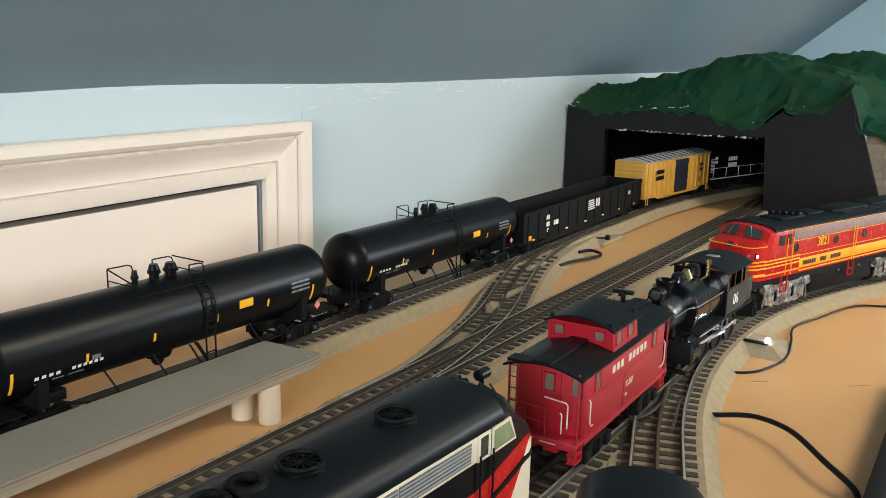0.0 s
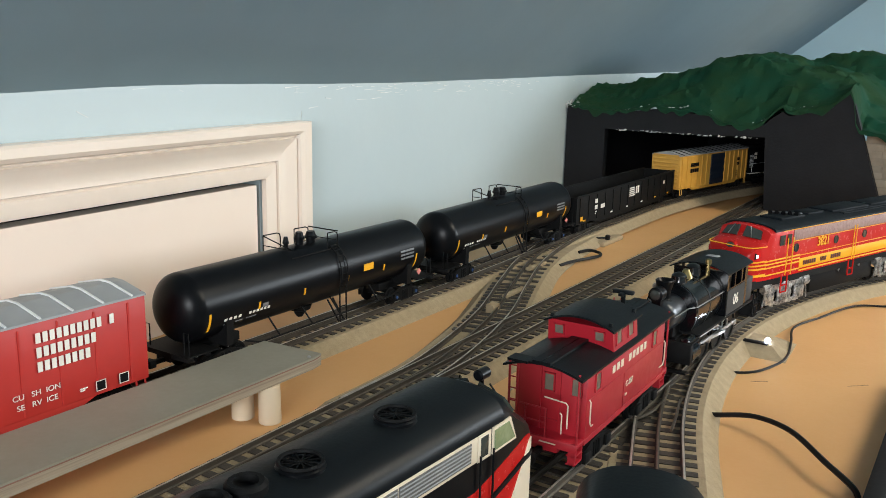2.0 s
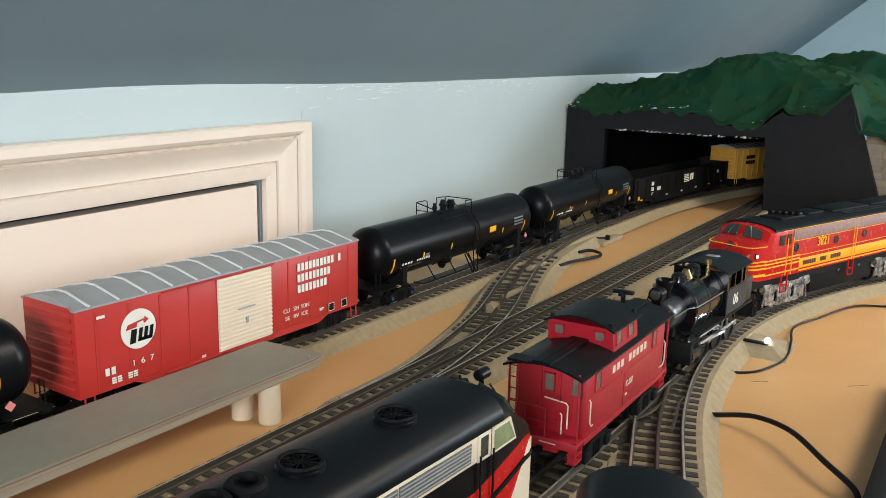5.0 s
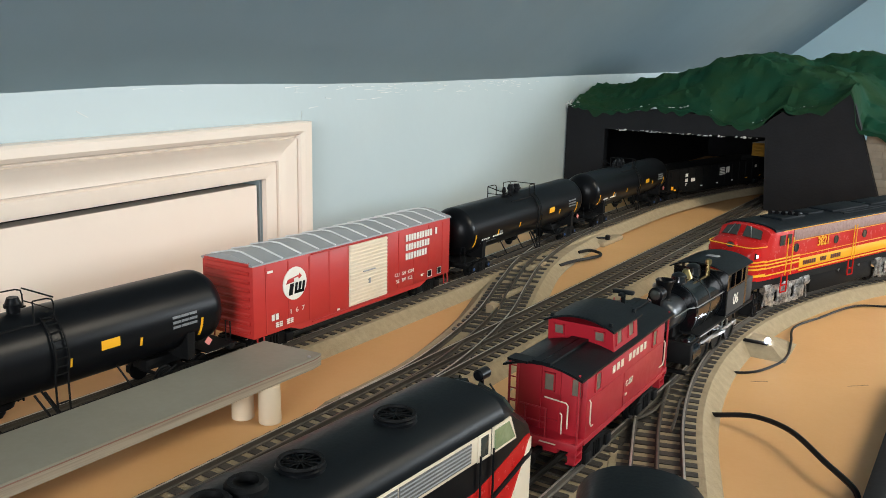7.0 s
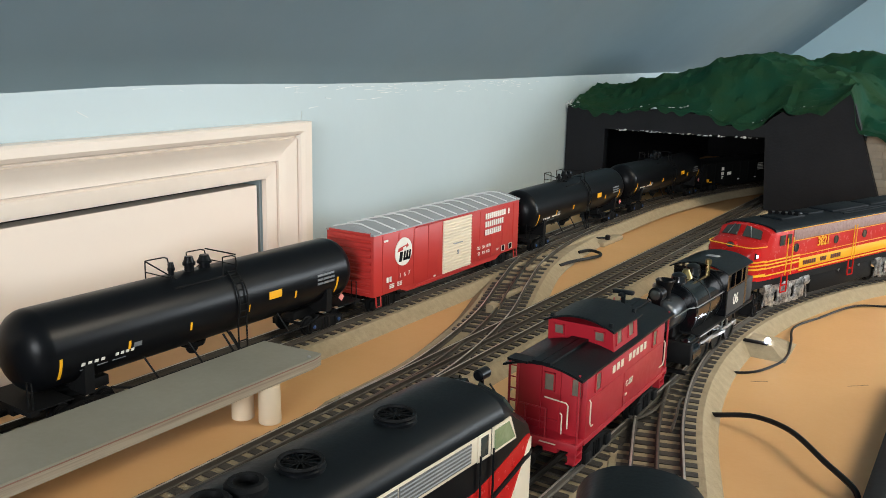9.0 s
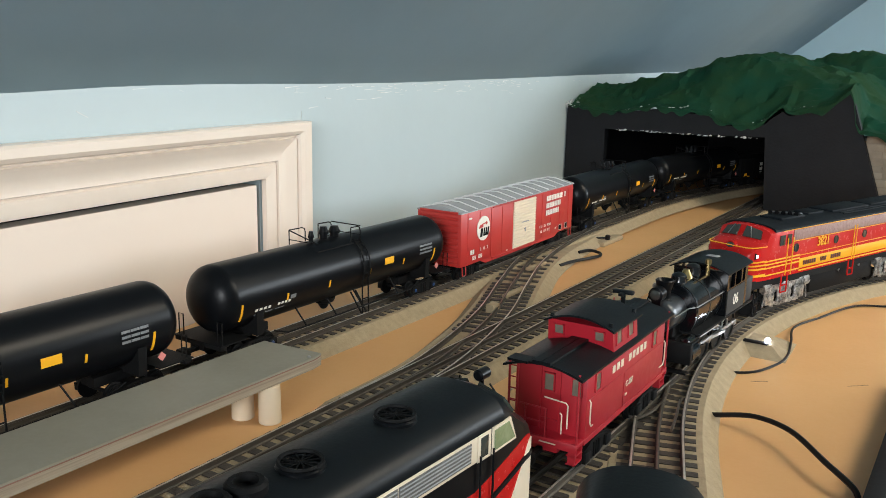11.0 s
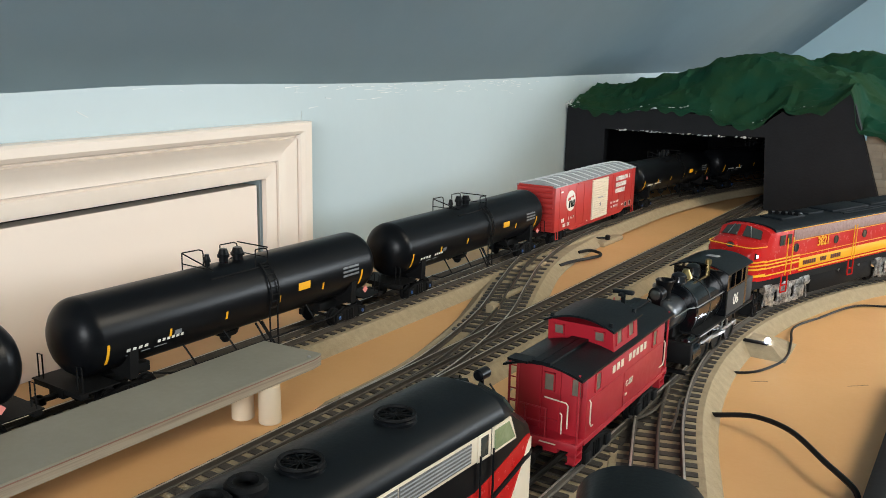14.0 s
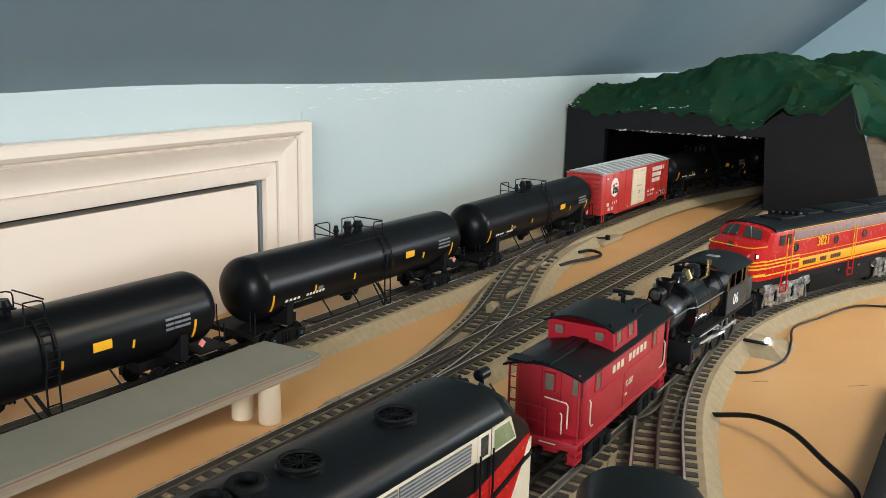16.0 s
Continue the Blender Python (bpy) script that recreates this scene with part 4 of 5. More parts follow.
def build_gondola(L):
    car = thing("gondola_car", "long open black gondola car with white lettering", "gondola", "moving model train")
    H, W = L / 2, 0.0325
    part("floor", bx(BM(), -W + 0.0019, W - 0.0019, -H + 0.0019, H - 0.0019, 0.018, 0.0215), BLACKM, car)
    for s in (-1, 1):
        bm = BM()
        bx(bm, min(s * W, s * (W - 0.0018)), max(s * W, s * (W - 0.0018)), -H, H, 0.0185, 0.062)
        bx(bm, min(s * (W + 0.0012), s * (W - 0.0026)), max(s * (W + 0.0012), s * (W - 0.0026)), -H, H, 0.0615, 0.0635, 0.0004)
        loop = [(-H * 0.75, 0.0195), (-H * 0.62, 0.0115), (H * 0.62, 0.0115), (H * 0.75, 0.0195)]
        loft(bm, [[(s * (W - 0.0002), y, z) for y, z in loop], [(s * (W - 0.002), y, z) for y, z in loop]])
        part("side_wall", bm, BLACKM, car)
        part("end_wall", bx(BM(), -W + 0.0019, W - 0.0019, min(s * H, s * (H - 0.0018)), max(s * H, s * (H - 0.0018)), 0.0185, 0.062), BLACKM, car)
    for k in range(14):
        y = -H + 0.012 + k * (L - 0.024) / 13
        for s in (-1, 1):
            part("side_post", bx(BM(), min(s * W, s * (W + 0.0012)), max(s * W, s * (W + 0.0012)), y - 0.0009, y + 0.0009, 0.0195, 0.060), BLACKM, car)
    X = W + 0.0015
    bars(car, ["##", "##"], 0.0068, (X, -0.155, 0.044), WHITE, squeeze=0.8)
    bars(car, ["###"], 0.0068, (X, -0.128, 0.038), WHITE, squeeze=0.8)
    bars(car, ["##", "# "], 0.002, (X, -0.155, 0.030), WHITE, squeeze=1.8)
    bm = BM()
    for k in range(5):
        bx(bm, X - 0.0002, X + 0.0003, -0.012, 0.014 - 0.001 * k, 0.0385 + 0.0034 * k, 0.0405 + 0.0034 * k)
    for y in (0.018, 0.027):
        bx(bm, X - 0.0002, X + 0.0003, y, y + 0.0058, 0.041, 0.054)
    part("emblem_bars", bm, WHITE, car, "white striped emblem")
    for y in (-0.20, -0.09, -0.02, 0.05, 0.12, 0.19):
        bm = BM()
        bx(bm, X - 0.0002, X + 0.0003, y - 0.004, y + 0.004, 0.0215, 0.0238)
        part("reflector", bm, YELLOW if abs(y) > 0.1 else RIB, car)
    bm = BM()
    bx(bm, X - 0.0002, X + 0.0004, -0.215, -0.207, 0.0235, 0.030)
    part("yellow_plate", bm, YELLOW, car)
    bars(car, ["##"], 0.006, (X, 0.165, 0.046), WHITE, squeeze=0.8)
    for s in (-1, 1):
        add_truck(car, s * (H - 0.045))
        add_coupler(car, s * H, s)
    return car


def build_train_engine():
    car = thing("freight_engine", "black diesel freight engine with lit cab lamps and a white stripe", "locomotive", "moving model train")
    bm = BM()
    bx(bm, -0.032, 0.032, -0.20, 0.20, 0.020, 0.030, 0.001)
    part("walkway", bm, BLACKM, car)
    bm = BM()
    bx(bm, -0.032, 0.032, -0.20, 0.20, 0.0265, 0.0285)
    for f in bm.verts:
        f.co.x *= 1.01
    part("white_stripe", bm, WHITE, car)
    bm = BM()
    loop = [(-0.021, 0.030), (0.021, 0.030), (0.021, 0.078), (0.016, 0.086), (-0.016, 0.086), (-0.021, 0.078)]
    loft(bm, [[(x, -0.19, z) for x, z in loop], [(x, 0.11, z) for x, z in loop]])
    part("hood", bm, BLACK, car)
    bm = BM()
    bx(bm, -0.031, 0.031, 0.11, 0.16, 0.030, 0.095, 0.003)
    bx(bm, -0.020, 0.020, 0.16, 0.195, 0.030, 0.066, 0.003)
    part("cab", bm, BLACK, car)
    bm = BM()
    for x in (-0.009, 0.009):
        turned(bm, (x, -0.1905, 0.084), (0, -1, 0), [(0, 0.0042), (0.002, 0.0042), (0.003, 0.002)], 12)
    part("headlamp", bm, CABGLOW, car, "lit greenish white lamps")
    bars(car, ["##", "##"], 0.006, (0.0212, -0.165, 0.066), WHITE, squeeze=0.9)
    bars(car, ["#####", "#####"], 0.009, (0.0212, -0.10, 0.060), RIB, squeeze=0.8)
    bm = BM()
    for k in range(10):
        bx(bm, 0.0210, 0.0216, -0.186, -0.172, 0.040 + 0.003 * k, 0.0412 + 0.003 * k)
    part("louvres", bm, RIB, car)
    bm = BM()
    for k in range(8):
        y = -0.19 + 0.05 * k
        for s in (-1, 1):
            tube(bm, [(s * 0.031, y, 0.030), (s * 0.031, y, 0.050)], 0.0006, 4)
    for s in (-1, 1):
        tube(bm, [(s * 0.031, -0.195, 0.050), (s * 0.031, 0.11, 0.050)], 0.0006, 4)
    part("hand_rail", bm, RIB, car)
    bm = BM()
    bx(bm, -0.022, 0.022, -0.055, 0.055, 0.006, 0.020, 0.003)
    part("fuel_tank", bm, BLACKM, car)
    for s in (-1, 1):
        add_truck(car, s * 0.135)
        add_coupler(car, s * 0.20, s)
    return car


# ---- parked engines ----


def cab_unit_section(y, hw, zs, zt, z0=0.0225, n=14):
    """A body section: straight sides to zs, then a rounded roof to zt."""
    pts = [(-hw, z0), (-hw, zs)]
    for k in range(1, n):
        a = math.pi * k / n
        c, s_ = math.cos(a), math.sin(a)
        pts.append((-hw * math.copysign(abs(c) ** 0.85, c), zs + (zt - zs) * s_ ** 0.95))
    return [(x, y, z) for x, z in pts + [(hw, zs), (hw, z0)]]


NOSE = [(0.0, 1.0, 0.076, 0.0985), (0.04, 1.0, 0.076, 0.0985), (0.053, 0.985, 0.074, 0.0955), (0.0590, 0.975, 0.071, 0.0835), (0.066, 0.96, 0.067, 0.0785), (0.076, 0.91, 0.062, 0.0745), (0.083, 0.81, 0.056, 0.068), (0.0870, 0.62, 0.049, 0.058), (0.0890, 0.36, 0.042, 0.048)]


NOSE_TALL = [(0.0, 1.0, 0.0915, 0.0995), (0.04, 1.0, 0.0915, 0.0995), (0.053, 0.985, 0.0890, 0.0975), (0.0585, 0.98, 0.0800, 0.0885), (0.065, 0.97, 0.0785, 0.0850), (0.075, 0.93, 0.0755, 0.0815), (0.0815, 0.84, 0.071, 0.0775), (0.0855, 0.67, 0.065, 0.072), (0.0880, 0.42, 0.057, 0.064)]


def nose_body(bm, y, sign, hw, dz, crown, tall=False):
    if tall:
        loft(bm, [cab_unit_section(y + sign * d, hw * k, zs, zt, 0.0400) for d, k, zs, zt in NOSE_TALL])
        return
    loft(bm, [cab_unit_section(y + sign * d, hw * k, zs + dz * zs / 0.076, zs + dz * zs / 0.076 + (zt - zs) * crown / 0.0225) for d, k, zs, zt in NOSE])


def build_diesel(label, L, upper, nose_mat, roof, place, sign, kind, HW=0.0325, dz=0.0, crown=0.0225):
    """A streamlined cab engine; sign: the way of its nose along local y."""
    e = thing("diesel_engine", label, "locomotive", "parked engines", place)
    H = L / 2
    tall = kind == "red"
    low = 0.0400 if tall else 0.0225
    cabstart = sign * (H - 0.1055)
    bm = BM()
    loft(bm, [cab_unit_section(-sign * H, HW, 0.076 + dz, 0.076 + dz + crown, low), cab_unit_section(cabstart, HW, 0.076 + dz, 0.076 + dz + crown, low)])
    part("body", bm, upper, e, sharp=25)
    bm = BM()
    nose_body(bm, cabstart, sign, HW, dz, crown, tall)
    nose = part("nose", bm, nose_mat, e, "rounded streamlined nose and cab", sharp=28)

    def side(y0, y1, z0, z1, mat, name, lab="", d=0.0006, parent=e):
        a, b = sorted((sign * y0, sign * y1))
        for s in (-1, 1):
            part(name, bx(BM(), min(s * HW, s * (HW + d)), max(s * HW, s * (HW + d)), a, b, z0, z1, 0.0002), mat, parent, lab)
    # roof cover, darker than the sides
    bm = BM()
    def cap(y):
        return [(x * 1.004, yy, z + 0.0004) for x, yy, z in cab_unit_section(y, HW, 0.0765 + dz, 0.076 + dz + crown, 0.0760 + dz)]
    loft(bm, [cap(-sign * H), cap(cabstart + sign * 0.045)])
    part("roof", bm, roof, e, sharp=25)
    # windscreen and side windows
    roof_z, dz = dz, (0.0045 if tall else dz - 0.006)
    for s in (-1, 1):
        bm = BM()
        q = [(s * 0.004, 0.0568, 0.0925 + dz), (s * 0.022, 0.0545, 0.0885 + dz), (s * 0.0245, 0.0605, 0.0800 + dz), (s * 0.004, 0.0640, 0.0815 + dz)]
        off = Vector((0, sign * 0.0016, 0.0012))
        loft(bm, [[Vector((x, cabstart + sign * y, z)) for x, y, z in q], [Vector((x, cabstart + sign * y, z)) + off for x, y, z in q]])
        part("windscreen", bm, GLASSK, nose)
        bm = BM()
        tube(bm, [(s * 0.015, cabstart + sign * 0.0650, 0.0822 + dz), (s * 0.010, cabstart + sign * 0.0595, 0.0935 + dz)], 0.0005, 4)
        part("wiper", bm, STEEL if tall else BLACKM, nose)
    bm = BM()
    turned(bm, (0, cabstart + sign * (0.0745 if tall else 0.0735), 0.0625 + (0.0125 if tall else dz * 0.8)), (0, sign, 0.15), [(0, 0.0075), (0.006, 0.0075), (0.0075, 0.0062), (0.0065, 0.005), (0.0065, 0.0005)], 18)
    lamp = part("headlamp", bm, nose_mat if kind == "red" else BLACK, nose)
    if tall:
        bm = BM()
        turned(bm, (0, cabstart + sign * 0.0812, 0.0760), (0, sign, 0.15), [(0, 0.0052), (0.0012, 0.0046), (0.0018, 0.0008)], 16)
        part("lens", bm, GLASSK, lamp, "dark glass headlamp lens")
    dz = roof_z
    for y in (-0.30, -0.1, 0.08):
        if abs(y) < H - 0.12:
            bm = BM()
            turned(bm, (0, sign * y, 0.075 + dz + crown), (0, 0, 1), [(0, 0.0125), (0.002, 0.0125), (0.0028, 0.0115), (0.0028, 0.0095), (0.0016, 0.009), (0.0020, 0.002)], 22)
            part("roof_fan", bm, roof, e)
    bm = BM()
    bx(bm, -HW + 0.002, HW - 0.002, -H + 0.012, H - 0.03, low - 0.0085, low + 0.001)
    bx(bm, -0.028, 0.028, -0.075, 0.075, 0.009, low, 0.002)
    part("underframe", bm, BLACKM, e)
    return e, side, nose, HW, cabstart


def silver_truck(e, y, mat, tall=1.0):
    t = part("truck", mesh_of("truck", engine_truck(tall), mat), None, e, "detailed truck side frame")
    t.location = (0, y, 0)
    for dy in (-0.034, 0.0, 0.034):
        w = part("wheelset", shared("wheelset_big", lambda: wheelset_mesh(0.0098)), None, t)
        w.location = (0, dy, 0.0098)
    return t


def engine_truck(tall=1.0):
    bm = BM()
    for s in (-1, 1):
        x = s * 0.0280
        bx(bm, x - 0.002, x + 0.002, -0.046, 0.046, 0.0125, 0.0185, 0.0008)
        for y in (-0.034, 0.0, 0.034):
            bx(bm, x - 0.002 + s * 0.0015, x + 0.002 + s * 0.0015, y - 0.006, y + 0.006, 0.0045, 0.0170, 0.0012)
            turned(bm, (x + s * 0.0030, y, 0.0095), (s, 0, 0), [(0, 0.0042), (0.001, 0.004), (0.0016, 0.0018)], 10)
        for y in (-0.0245, -0.0105, 0.0105, 0.0245):
            turned(bm, (x + s * 0.001, y, 0.003), (0, 0, 1), [(0, 0.0024), (0.002, 0.003), (0.004, 0.0024), (0.006, 0.003), (0.008, 0.0024), (0.010, 0.003), (0.011, 0.0022)], 8)
        bx(bm, x - 0.001 + s * 0.002, x + 0.001 + s * 0.002, -0.030, 0.030, 0.0035, 0.0058, 0.0006)
        for y in (-0.041, 0.041):
            cyl(bm, (x + s * 0.003, y - 0.006, 0.0145), (x + s * 0.003, y + 0.006, 0.0145), 0.0028, 8)
            tube(bm, [(x + s * 0.003, y, 0.0145), (x + s * 0.003, y * 1.12, 0.004)], 0.0009, 4)
    bx(bm, -0.025, 0.025, -0.008, 0.008, 0.010, 0.016)
    for v in bm.verts:
        v.co.z *= tall
    return bm


def on_arc(s, L):
    """Pose of a long vehicle whose middle lies at arc length s north of the track's westernmost point."""
    a0, a1 = (s - L * 0.33) / CR, (s + L * 0.33) / CR
    p, q = arc_point(a0), arc_point(a1)
    m = (p + q) / 2
    return pose(m.x, m.y, 0, 0, 0, -math.degrees(math.atan2(q.x - p.x, q.y - p.y)))


def build_red_diesel():
    L = 0.455
    e, plain, nose, HW, cs = build_diesel("red passenger diesel engine with yellow stripes and a dark roof", L, REDENG, REDENG, ROOFG, on_arc(0.062 + L / 2, L), -1, "red", 0.0325, 0.0165, 0.0072)
    H = L / 2
    Z = 0.0165

    def side(y0, y1, z0, z1, mat, name, lab="", d=0.0006):
        plain(y0, y1, z0 + Z, z1 + Z, mat, name, lab, d)
    # yellow stripes along the side
    for z0, z1 in ((0.0440, 0.0448), (0.0255, 0.0272)):
        side(-H, H - 0.115, z0, z1, YELLOW, "yellow_stripe")
    side(-H, H - 0.115, 0.0290, 0.0405, YELLOW, "yellow_band", "broad yellow name band")
    side(-H, H - 0.075, 0.0760, 0.0768, YELLOW, "yellow_line", d=0.0009)
    side(-H + 0.01, H - 0.0975, 0.0635, 0.0755, MESHM, "grille", "tan mesh grille along the upper side")
    side(-H + 0.01, H - 0.0975, 0.0622, 0.0630, YELLOW, "yellow_line", d=0.0009)
    for z in (0.0290, 0.0372, 0.0412, 0.0450):
        side(H - 0.115, H - 0.043, z - 0.0008, z + 0.0008, YELLOW, "yellow_stripe")
    # stripes sweeping round the nose
    for z, th in ((0.0620, 0.0004), (0.0455, 0.0008), (0.0415, 0.0008), (0.0375, 0.0009), (0.0300, 0.0014)):
        pts = []
        for d, k, zs, zt in NOSE_TALL[3:]:
            pts.append((HW * k + 0.0005, cs - d, z + Z))
        if z > 0.03:
            pts = pts[:-1]
        full = pts + [(-x, y, zz) for x, y, zz in reversed(pts)]
        bm = BM()
        rings = [[(x, y, zz - th), (x, y, zz + th), (x * 0.97, y + 0.0015, zz + th), (x * 0.97, y + 0.0015, zz - th)] for x, y, zz in full]
        loft(bm, rings)
        part("nose_stripe", bm, YELLOW, nose)
    X = HW + 0.0009
    # doors, windows, portholes (the nose looks to -y)
    for y in (-H + 0.083, -H + 0.094, -H + 0.232, -H + 0.238):
        bm = BM()
        tube(bm, [(X + 0.0014, y, 0.042), (X + 0.0016, y, 0.044), (X + 0.0016, y, 0.083), (X + 0.0014, y, 0.085)], 0.0006, 4)
        part("grab_rail", bm, YELLOW, e)
    for y, w in ((-H + 0.0745, 0.010), (-H + 0.0885, 0.0075)):
        bm = BM()
        bx(bm, X - 0.0006, X + 0.0002, y - w / 2, y + w / 2, 0.0770, 0.0885, 0.0002)
        part("side_window", bm, GLASSK, e)
    for y in (-H + 0.105, -H + 0.193, -H + 0.262, -H + 0.36):
        bm = BM()
        turned(bm, (X - 0.0008, y, 0.0710), (1, 0, 0), [(0, 0.0050), (0.0008, 0.0050), (0.0009, 0.0042), (0.0003, 0.0040), (0.0003, 0.0002)], 20)
        part("porthole", bm, GLASSK, e)
    lettering(e, "3821", 0.0145, (X + 0.0001, -H + 0.163, 0.0725), YELLOW, squeeze=0.95, bold=0.0002)
    bars(e, ["######  ###  #####"], 0.0050, (X + 0.0001, -H + 0.165, 0.0513), MAROON, squeeze=0.95, gap=0.3)
    # number board and lamps on the nose
    bm = BM()
    bx(bm, HW * 0.80, HW * 0.93, cs - 0.0775, cs - 0.066, 0.0655, 0.0725, 0.0006)
    nb = part("number_board", bm, BLACKM, nose)
    bm = BM()
    for k in range(4):
        y = cs - 0.0765 + 0.0026 * k
        bx(bm, HW * 0.93, HW * 0.945, y, y + 0.0015, 0.0672, 0.0708)
    part("lit_figures", bm, NUMGLOW, nb, "lit white figures")
    bm = BM()
    bx(bm, -HW * 0.93, -HW * 0.80, cs - 0.0775, cs - 0.066, 0.0655, 0.0725, 0.0006)
    part("number_board", bm, BLACKM, nose)
    # skirts, steps and trucks
    for y in (-H + 0.085, -H + 0.235):
        bm = BM()
        for dy in (-0.006, 0.006):
            tube(bm, [(X, y + dy, 0.041), (X, y + dy, 0.022)], 0.0009, 4)
        for z in (0.022, 0.030):
            tube(bm, [(X, y - 0.006, z), (X, y + 0.006, z)], 0.0009, 4)
        part("step", bm, REDENG, e)
    for y in (-H + 0.215, -H + 0.265):
        part("drain_cock", turned(BM(), (0.0275, y, 0.030), (1, 0, 0), [(0, 0.0022), (0.002, 0.0022)], 8), STEEL, e)
    silver_truck(e, -H + 0.095, SILVER, 1.95)
    silver_truck(e, H - 0.105, SILVER, 1.95)
    # roof details
    for y0, y1, w in ((-H + 0.10, -H + 0.15, 0.014), (-H + 0.165, -H + 0.20, 0.010), (-H + 0.21, -H + 0.30, 0.016), (-H + 0.31, -H + 0.40, 0.014)):
        bm = BM()
        bx(bm, -w, w, y0, y1, 0.0985, 0.1022, 0.001)
        part("roof_hatch", bm, ROOFG, e)
    bm = BM()
    tube(bm, [(0.020, -H + 0.22, 0.0998), (0.020, H - 0.01, 0.0998)], 0.0009, 5)
    tube(bm, [(0.024, -H + 0.22, 0.0988), (0.024, H - 0.01, 0.0988)], 0.0009, 5)
    part("roof_pipe", bm, ROOFG, e)
    for k in range(5):
        part("horn", turned(BM(), (0.006 * (k - 2), -H + 0.13 + 0.004 * k, 0.1035), (0, -1, 0.05), [(0, 0.001), (0.008, 0.0014), (0.012, 0.003)], 8), BLACK, e)


def build_black_diesel():
    L = 0.335
    e, side, nose, HW, cs = build_diesel("black diesel cab engine, cream window band, red lower side", L, BLACK, BLACK, ROOFK, pose(-0.2322, 0.4285 - L / 2, 0, 0, 0, -2.8), 1, "black", 0.0290, 0.0100, 0.0150)
    H = L / 2
    side(-H, H - 0.086, 0.0725, 0.0862, CREAM, "window_band", "cream band with grey grilles")
    for k in range(4):
        y0 = -H + 0.012 + k * 0.058
        side(y0, y0 + 0.0572, 0.0742, 0.0848, GRILLE, "grille", "grey side grille", d=0.0009)
        for m in range(5):
            side(y0 + 0.0006, y0 + 0.0566, 0.0751 + 0.0020 * m, 0.0758 + 0.0020 * m, GREYROOF, "slat", d=0.0013)
    side(H - 0.0855, H - 0.0735, 0.0715, 0.0862, CREAM, "cab_door_frame")
    side(H - 0.0830, H - 0.0765, 0.0735, 0.0845, GLASSK, "door_window", d=0.0010)
    # cab side window with a raked front edge
    for sx in (-1, 1):
        for grow, d, mat, nm, lab in ((0.0, 0.0007, CREAM, "cab_window_frame", "cream window frame with a raked front edge"), (0.0018, 0.0012, GLASSG, "cab_window", "greenish cab window")):
            loop = [(H - 0.0720 + grow, 0.0715 + grow), (H - 0.0470 - grow * 1.3, 0.0715 + grow), (H - 0.0540 - grow * 1.2, 0.0862 - grow), (H - 0.0720 + grow, 0.0862 - grow)]
            k = lambda y: 1.0 - 0.025 * max(0.0, (y - (H - 0.0655)) / 0.0175)
            part(nm, loft(BM(), [[(sx * (HW * k(y) - 0.001), y, z) for y, z in loop], [(sx * (HW * k(y) + d), y, z) for y, z in loop]]), mat, e, lab)
    side(-H, H - 0.086, 0.0230, 0.0560, REDENG, "lower_side", "red lower body side")

    # nose side panels: a red flash over a cream wedge, wrapped round the nose
    def nose_at(d):
        ds = [p[0] for p in NOSE]
        return HW * float(np.interp(d, ds, [p[1] for p in NOSE])), float(np.interp(d, ds, [p[2] for p in NOSE])) + 0.006

    def flash(name, lo, hi, d0, d1, mat, proud, lab=""):
        for sx in (-1, 1):
            rings = []
            for d in np.linspace(d0, d1, 22):
                x, zs = nose_at(d)
                zb, zt_ = lo(d), min(hi(d), zs)
                zb = min(zb, zt_ - 0.0004)
                rings.append([(sx * (x + proud), cs + d, zb), (sx * (x + proud), cs + d, zt_), (sx * (x - 0.002), cs + d, zt_), (sx * (x - 0.002), cs + d, zb)])
            part(name, loft(BM(), rings), mat, nose, lab)
    zr = lambda d: min(0.056 + 0.24 * max(d - 0.02, 0.0), 0.0675)
    zc = lambda d: min(0.030 + 1.35 * max(d - 0.050, 0.0), zr(d) - 0.004)
    flash("red_flash", lambda d: 0.0228, zr, 0.0195, 0.0880, REDENG, 0.0006, "red flash along the nose")
    flash("cream_wedge", lambda d: 0.0230, zc, 0.050, 0.0880, CREAM, 0.0011, "cream wedge under the red flash")
    flash("black_bar", lambda d: zr(d) - 0.0135, lambda d: zr(d) - 0.0110, 0.034, 0.080, BLACKM, 0.0019)
    bm = BM()
    for y in (H - 0.0845, H - 0.0725):
        tube(bm, [(HW + 0.0016, y, 0.022), (HW + 0.0018, y, 0.072), (HW + 0.0010, y + 0.001, 0.075)], 0.0006, 4)
    part("grab_rail", bm, BLACK, e)
    bm = BM()
    turned(bm, (0.002, cs + 0.059, 0.1000), (0, 1, 0), [(0, 0.0024), (0.001, 0.0034), (0.009, 0.0034), (0.010, 0.0026)], 12)
    cyl(bm, (0.002, cs + 0.064, 0.0800), (0.002, cs + 0.064, 0.1000), 0.0013, 8)
    part("beacon", bm, BLACK, e)
    part("bell_housing", turned(BM(), (0, cs + 0.070, 0.0800), (0, 0.3, 1), [(0, 0.0095), (0.004, 0.009), (0.007, 0.006), (0.0085, 0.002)], 16), BLACK, nose)
    for y in (-0.062, -0.044):
        part("exhaust_pipe", turned(BM(), (0.002, y, 0.0988), (0, 0, 1), [(0, 0.009), (0.005, 0.009), (0.0065, 0.0075), (0.0065, 0.0055), (0.003, 0.005), (0.003, 0.0005)], 16), BLACKM, e)
